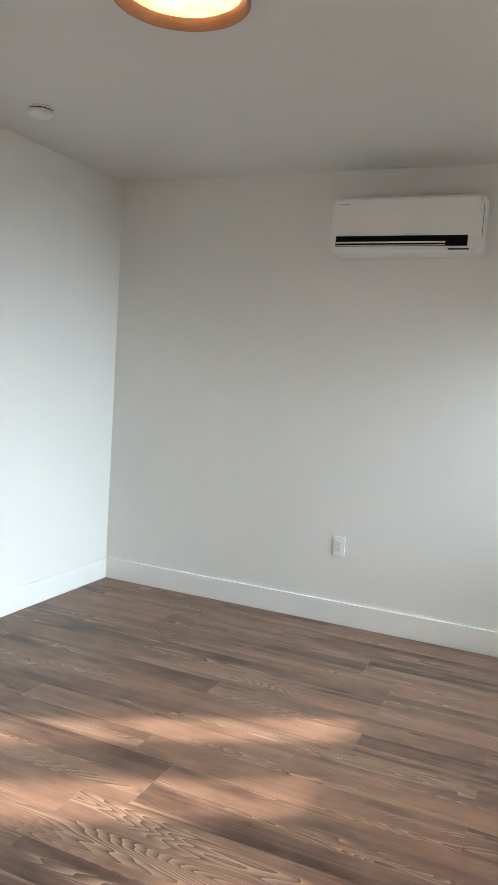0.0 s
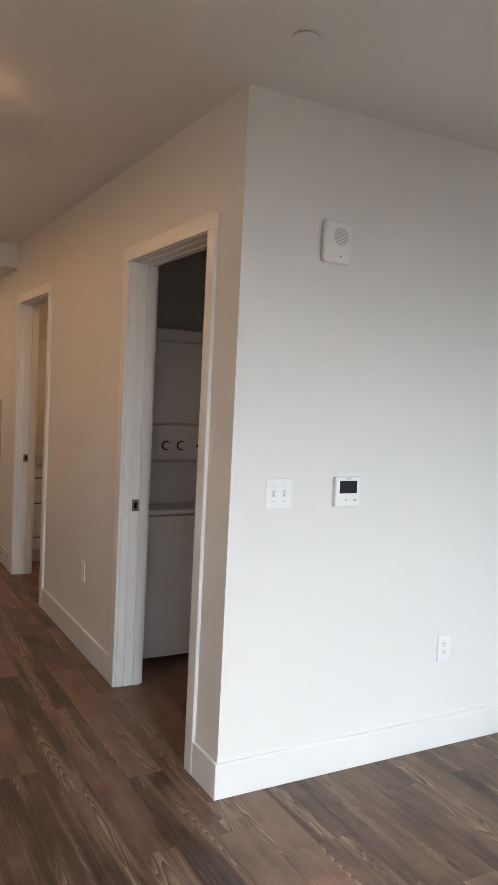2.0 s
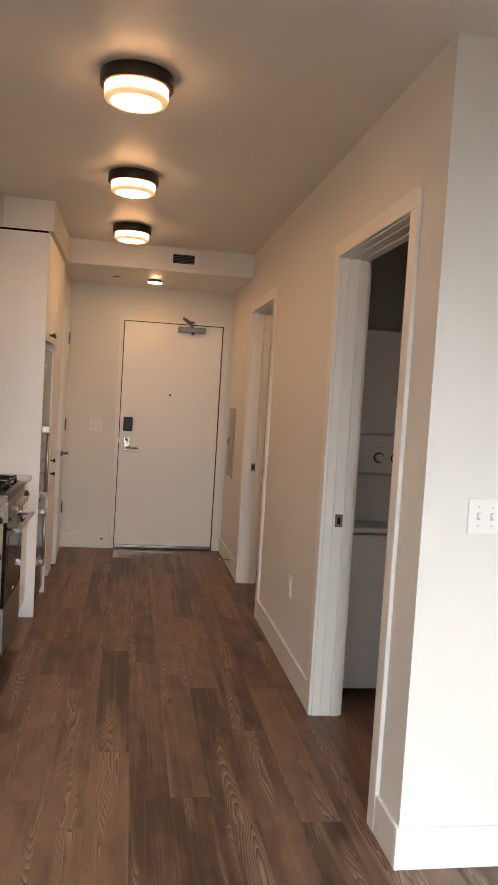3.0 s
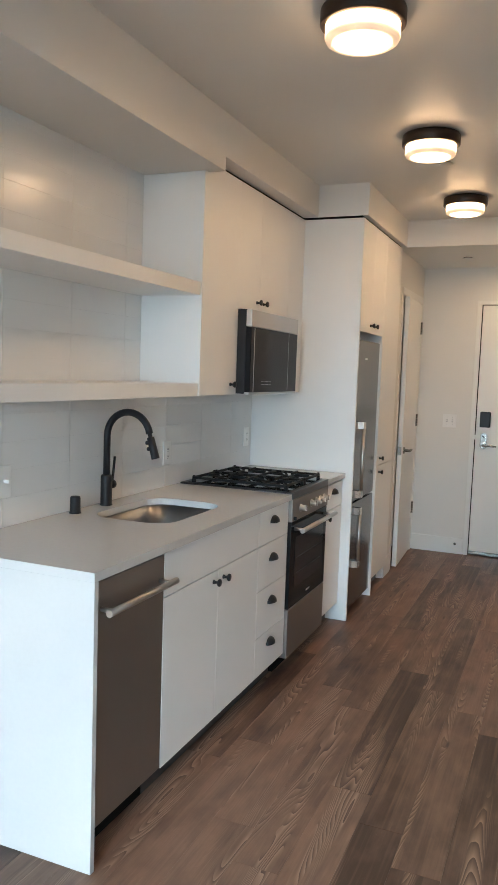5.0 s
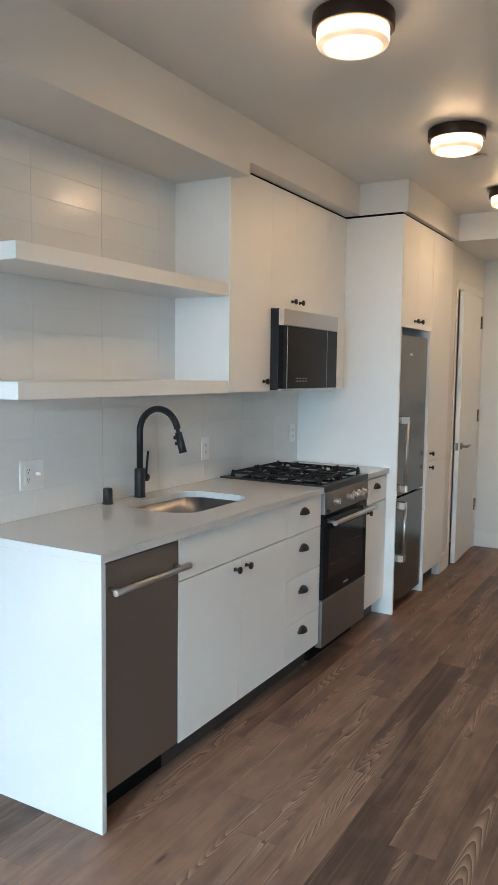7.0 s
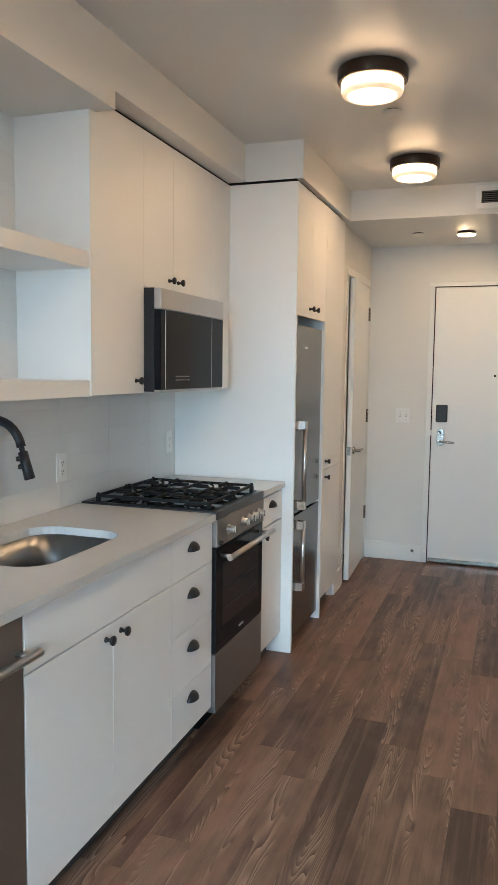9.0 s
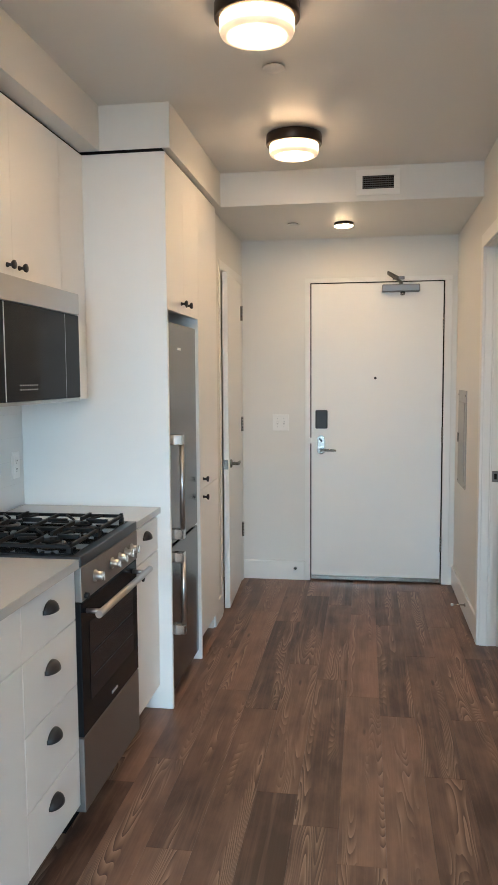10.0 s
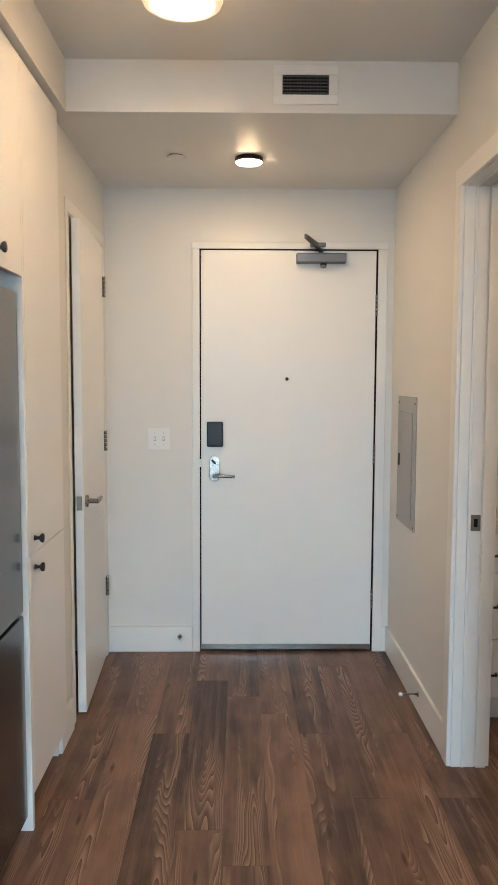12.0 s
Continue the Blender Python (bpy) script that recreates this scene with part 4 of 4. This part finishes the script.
def grate(y0, y1):
    gt = bmesh.new()
    x0, x1, z = BACK + 0.075, RX - 0.05, 0.952
    b = 0.006
    for xx in (x0, (x0 + x1) / 2, x1):
        block(gt, xx - b, xx + b, y0, y1, z - 0.012, z, 0.0015, 1)
    for yy in (y0 + b, y1 - b):
        block(gt, x0, x1, yy - b, yy + b, z - 0.012, z, 0.0015, 1)
    ym = (y0 + y1) / 2
    for xc in ((3 * x0 + x1) / 4, (x0 + 3 * x1) / 4):
        for k in range(4):
            a = radians(45 + 90 * k)
            dx, dy = math.cos(a), math.sin(a)
            tube(gt, [(xc + 0.035 * dx, ym + 0.035 * dy, z - 0.003), (xc + 0.1 * dx, ym + 0.1 * dy, z + 0.004)], 0.005, 6)
        block(gt, xc - 0.115, xc - 0.04, ym - 0.005, ym + 0.005, z - 0.01, z + 0.005, 0.001, 1)
        block(gt, xc + 0.04, xc + 0.115, ym - 0.005, ym + 0.005, z - 0.01, z + 0.005, 0.001, 1)
        block(gt, xc - 0.005, xc + 0.005, y0, ym - 0.035, z - 0.01, z + 0.005, 0.001, 1)
        block(gt, xc - 0.005, xc + 0.005, ym + 0.035, y1, z - 0.01, z + 0.005, 0.001, 1)
    for xx in (x0, x1):
        for yy in (y0 + 0.01, y1 - 0.01):
            block(gt, xx - 0.008, xx + 0.008, yy - 0.008, yy + 0.008, 0.9247, z - 0.011)
            block(gt, xx - 0.006, xx + 0.006, yy - 0.006, yy + 0.006, z, z + 0.006, 0.002, 1)
    return gt


ys = [Y0r + 0.025, (Y0r + Y1r) / 2 - 0.003, (Y0r + Y1r) / 2 + 0.003, Y1r - 0.025]
for a, b_ in ((ys[0], ys[1]), (ys[2], ys[3])):
    part("grate", grate(a, b_), IRON, r, "black cast iron grate")
for xc in (-1.96, -1.66):
    for yc in (1.845, 2.13):
        bu = part("burner", turned(bmesh.new(), [(0.05, 0.9247), (0.046, 0.931), (0.036, 0.933)], (xc, yc, 0)), STEELDARK, r, "burner ring")
        part("burner_cap", turned(bmesh.new(), [(0.034, 0.933), (0.034, 0.939), (0.03, 0.941), (0.002, 0.941)], (xc, yc, 0)), IRON, bu, "black burner cap")

# wall cabinets
UZ0, UZ1 = 1.386, 2.421
c = thing("wall_cabinet", "tall white wall cabinet with a flat door and one black knob", "kitchen cabinet")
boxpart("side_panel", (BACK + 0.001, UPPER + 0.0, 1.289, 1.303, UZ0, 2.371), LAM, c, 0.001, "white end panel")
carcass(c, 1.303, 1.688, UZ0, UZ1, UPPER, False)
dd = front("cabinet_door", c, 1.303, 1.692, UZ0, UZ1, UPPER, "tall white flat door", g=0.0005)
knob(dd, UPPER, 1.622, 1.437)
c = thing("wall_cabinet", "white wall cabinet above the microwave with two flat doors", "kitchen cabinet")
carcass(c, 1.6925, 2.3915, 1.812, UZ1, UPPER, False)
for a, b_, k in ((1.692, 1.968, 1.925), (1.968, 2.392, 2.015)):
    dd = front("cabinet_door", c, a, b_, 1.812, UZ1, UPPER, "white flat door", g=0.0005)
    knob(dd, UPPER, k, 1.86)
c = thing("wall_cabinet", "narrow white wall cabinet beside the microwave", "kitchen cabinet")
carcass(c, 2.3925, 2.648, UZ0, UZ1, UPPER, False)
front("cabinet_door", c, 2.392, 2.648, UZ0, UZ1, UPPER, "white flat door", g=0.0005)
# black filler, no real trim: stands in for the shadow line above the cabinets
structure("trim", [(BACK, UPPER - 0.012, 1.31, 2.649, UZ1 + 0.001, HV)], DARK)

m = thing("microwave", "over-the-range microwave with a steel top band and a black glass door", "microwave")
MX = -1.750
boxpart("body", (BACK + 0.002, MX - 0.03, 1.6925, 2.374, 1.392, 1.808), BLACK, m, 0.002, "black microwave case")
md = boxpart("microwave_door", (MX - 0.029, MX, 1.6925, 2.374, 1.40, 1.722), OVENGLASS, m, 0.003, "black glass door")
boxpart("top_band", (MX - 0.029, MX + 0.002, 1.6925, 2.374, 1.724, 1.806), STEEL, m, 0.002, "brushed steel top band")
boxpart("bottom_band", (MX - 0.029, MX - 0.002, 1.6925, 2.374, 1.388, 1.3995), STEEL, m, 0.001, "thin steel lower edge")
boxpart("edge_strip", (MX + 0.0003, MX + 0.002, 1.733, 1.738, 1.402, 1.720), STEEL, md, 0.0003)
boxpart("panel_seam", (MX + 0.0002, MX + 0.001, 2.23, 2.2315, 1.402, 1.720), GREYTEXT, md, 0)
for k in range(8):
    for z in (1.437, 1.452):
        boxpart("key_mark", (MX + 0.0002, MX + 0.0008, 1.84 + k * 0.018, 1.848 + k * 0.018, z, z + 0.004), GREYTEXT, md, 0)

# open shelves
for z0, z1 in ((1.384, 1.442), (1.832, 1.89)):
    s = thing("wall_shelf", "thick white floating shelf on the tiled wall", "shelf", "floating shelves")
    boxpart("board", (BACK + 0.001, -1.83, 0.004, 1.287, z0, z1), LAM, s, 0.0015)

# fridge enclosure
TX = -1.462
c = thing("tall_panel", "tall white end panel between the counter and the refrigerator", "cabinet panel")
boxpart("panel", (BACK + 0.001, TX, TALL0, TALL1, 0.002, 2.421), LAM, c, 0.001)
c = thing("fridge_cabinet", "white cabinet above the refrigerator with two small doors", "kitchen cabinet")
boxpart("side_panel", (BACK + 0.001, TX, 3.255, 3.275, 0.002, 2.421), LAM, c, 0.001, "white side panel")
carcass(c, TALL1, 3.254, 1.80, 2.421, TX, False)
front("cabinet_door", c, TALL1 + 0.001, 2.956, 1.765, 2.421, TX, "white flat door", g=0.0007)
d1 = front("cabinet_door", c, 2.956, 3.254, 1.765, 2.421, TX, "white flat door", g=0.0007)
knob(c, TX, 2.905, 1.812)
knob(d1, TX, 3.005, 1.812)
# added black box that paints the shade in the recess over the refrigerator
boxpart("shadow_gap", (BACK + 0.01, TX - 0.32, TALL1 + 0.001, 3.254, 1.73, 1.79), DARK, c, 0)

fr = thing("refrigerator", "tall stainless steel refrigerator with a lower freezer door and bar handles", "refrigerator")
FX, F0, F1 = -1.475, 2.676, 3.245
boxpart("body", (BACK + 0.02, FX - 0.055, F0, F1, 0.03, 1.728), DARKGREY, fr, 0.002, "grey refrigerator case")
boxpart("foot", (BACK + 0.05, FX - 0.09, F0 + 0.01, F1 - 0.01, 0.002, 0.03), DARK, fr, 0)
for nm, z0, z1, h0, h1 in (("upper_door", 0.728, 1.72, 0.76, 1.225), ("freezer_door", 0.055, 0.718, 0.325, 0.70)):
    dd = boxpart(nm, (FX - 0.053, FX, F0, F1, z0, z1), STEELFRIDGE, fr, 0.006, "brushed stainless door")
    bm = bmesh.new()
    tube(bm, [(FX + 0.05, F0 + 0.05, h0 + 0.01), (FX + 0.05, F0 + 0.05, h1 - 0.01)], 0.011, 18)
    hh = part("handle", bm, STEEL, dd, "long steel bar handle")
    for z in (h0, h1 - 0.045):
        part("handle_mount", block(bmesh.new(), FX + 0.0005, FX + 0.06, F0 + 0.022, F0 + 0.064, z, z + 0.045, 0.004), CHROME, hh)
boxpart("brand_bar", (FX + 0.0003, FX + 0.0015, 2.87, 2.93, 1.60, 1.612), CHROME, fr, 0)

c = thing("pantry_cabinet", "tall white pantry cabinet with an upper and a lower door", "kitchen cabinet")
carcass(c, 3.276, 3.742, 0.115, 2.421, TX)
for z0, z1, k in ((0.115, 0.896, 0.85), (0.896, 2.421, 0.945)):
    dd = front("cabinet_door", c, 3.276, 3.742, z0, z1, TX, "tall white flat door")
    knob(dd, TX, 3.335, k)
# same black filler for the shadow line over the tall cabinets
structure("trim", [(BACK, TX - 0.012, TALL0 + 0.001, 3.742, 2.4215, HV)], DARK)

# ---- laundry ----
L = thing("laundry_tower", "white stacked washer and dryer in a dark closet", "washing machine")
LX0, LX1, LY = 0.17, 0.86, 1.37
boxpart("washer", (LX0, LX1, LY, LY + 0.68, 0.045, 0.835), APPLIANCE, L, 0.008, "white washer body")
boxpart("washer_lid", (LX0 + 0.004, LX1 - 0.004, LY - 0.008, LY + 0.30, 0.842, 0.872), APPLIANCE, L, 0.01, "white washer top")
boxpart("splash_panel", (LX0 + 0.01, LX1 - 0.01, LY + 0.20, LY + 0.66, 0.872, 1.13), APPLIANCE, L, 0.004)
cp = boxpart("control_panel", (LX0, LX1, LY + 0.03, LY + 0.66, 1.13, 1.335), APPLIANCE, L, 0.008, "white control panel")
boxpart("panel_lip", (LX0 + 0.002, LX1 - 0.002, LY + 0.022, LY + 0.1, 1.132, 1.146), GREYSTEEL, L, 0.002)
for xx in (0.325, 0.415):
    kk = part("dial", turned(bmesh.new(), [(0.027, LY + 0.03), (0.0265, LY + 0.027)], (xx, 0, 1.222), "y", 28), DARKGREY, cp, "dark dial ring")
    part("dial_grip", turned(bmesh.new(), [(0.020, LY + 0.027), (0.019, LY + 0.008), (0.016, LY + 0.004)], (xx, 0, 1.222), "y", 24), APPLIANCE, kk, "white round grip")
for xx in (0.515, 0.66):
    part("button", turned(bmesh.new(), [(0.009, LY + 0.03), (0.008, LY + 0.018)], (xx, 0, 1.222), "y", 14), DARKGREY, cp)
for xx in (0.325, 0.415, 0.515, 0.66):
    part("print_bar", block(bmesh.new(), xx - 0.022, xx + 0.022, LY + 0.0285, LY + 0.0295, 1.272, 1.277), GREYTEXT, cp)
boxpart("dryer", (LX0, LX1, LY + 0.04, LY + 0.68, 1.337, 1.86), APPLIANCE, L, 0.01, "white dryer body")
boxpart("dryer_door", (LX0 + 0.012, LX1 - 0.012, LY + 0.022, LY + 0.04, 1.345, 1.79), APPLIANCE, L, 0.008, "white dryer door")
for xx in (LX0 + 0.05, LX1 - 0.05):
    for yy in (LY + 0.06, LY + 0.62):
        part("foot", turned(bmesh.new(), [(0.02, 0.001), (0.02, 0.045)], (xx, yy, 0)), DARK, L)

# ---- bathroom ----
v = thing("vanity_cabinet", "white bathroom vanity with three drawers and dark pulls", "vanity")
VX0, VX1, VY = 0.142, 1.0, 3.99
boxpart("body", (VX0, VX1, VY + 0.02, 4.515, 0.12, 0.825), LAM, v, 0.001)
boxpart("toe_kick", (VX0 + 0.01, VX1, VY + 0.08, 4.5, 0.002, 0.12), CARCASS, v, 0)
for col, reach in (((VX0, 0.34), (0.165, 0.28)), ((0.34, VX1), (0.57, 0.77))):
    for z0, z1, zh in ((0.125, 0.375, 0.23), (0.375, 0.66, 0.52), (0.66, 0.82, 0.736)):
        dd = part("drawer", block(bmesh.new(), col[0] + 0.002, col[1] - 0.002, VY, VY + 0.019, z0 + 0.002, z1 - 0.002, 0.001), LAM, v, "white drawer front")
        xa, xb = reach
        part("handle", tube(bmesh.new(), [(xa, VY, zh), (xa + 0.006, VY - 0.025, zh), (xb - 0.006, VY - 0.025, zh), (xb, VY, zh)], 0.005, 8), BRONZE, dd, "dark bar pull")
boxpart("vanity_top", (VX0 - 0.008, VX1 + 0.01, VY - 0.015, 4.518, 0.826, 0.858), QUARTZ, v, 0.002, "pale vanity top")
mi = thing("bathroom_mirror", "frameless rectangular mirror above the vanity", "mirror")
boxpart("glass", (0.24, 0.96, 4.508, 4.517, 1.0, 1.95), MIRROR, mi, 0.001)

hk = thing("wall_hook", "small satin nickel hook on the bathroom wall above the vanity", "hook")
part("base", turned(bmesh.new(), [(0.024, 0), (0.024, -0.006), (0.018, -0.009)], (0, 0, 0), "y", 20), SATIN, hk)
part("peg", turned(bmesh.new(), [(0.009, -0.009), (0.009, -0.05), (0.017, -0.055), (0.017, -0.062), (0.012, -0.066)], (0, 0, 0), "y", 20), SATIN, hk, "short round metal peg")
turn_to(hk, 0.19, 4.52, 1.16, 0)

# ---- wall tiles and planks last ----
tiles = {}


def tile(length):
    key = round(length, 3)
    if key not in tiles:
        b = bmesh.new()
        block(b, 0, 0.0075, 0.0007, length - 0.0007, 0.0001, 0.1015)
        es = [e for e in b.edges if all(v.co.x > 0.005 for v in e.verts)]
        bmesh.ops.bevel(b, geom=es, offset=0.0004, segments=1, affect="EDGES")
        me = bpy.data.meshes.new("tile")
        b.to_mesh(me)
        b.free()
        me.materials.append(TILE)
        tiles[key] = me
    return tiles[key]


back = structure("wall_tiles", [(BACK - 0.008, BACK - 0.0005, -0.03, TALL0, 0.89, HV)], GROUT)
rnd = random.Random(4)
z = 0.915
while z < 2.43:
    y = -0.03
    while y < TALL0 - 0.01:
        nxt = min(y + 0.395, TALL0)
        ob = new("tile", tile(nxt - y))
        ob.parent = back
        ob.location = (BACK - 0.0066 - rnd.random() * 0.0003, y, z)
        ob.rotation_euler = (0, radians(rnd.uniform(-0.03, 0.03)), radians(rnd.uniform(-0.02, 0.02)))
        y = nxt
    z += 0.1016
lay_planks()
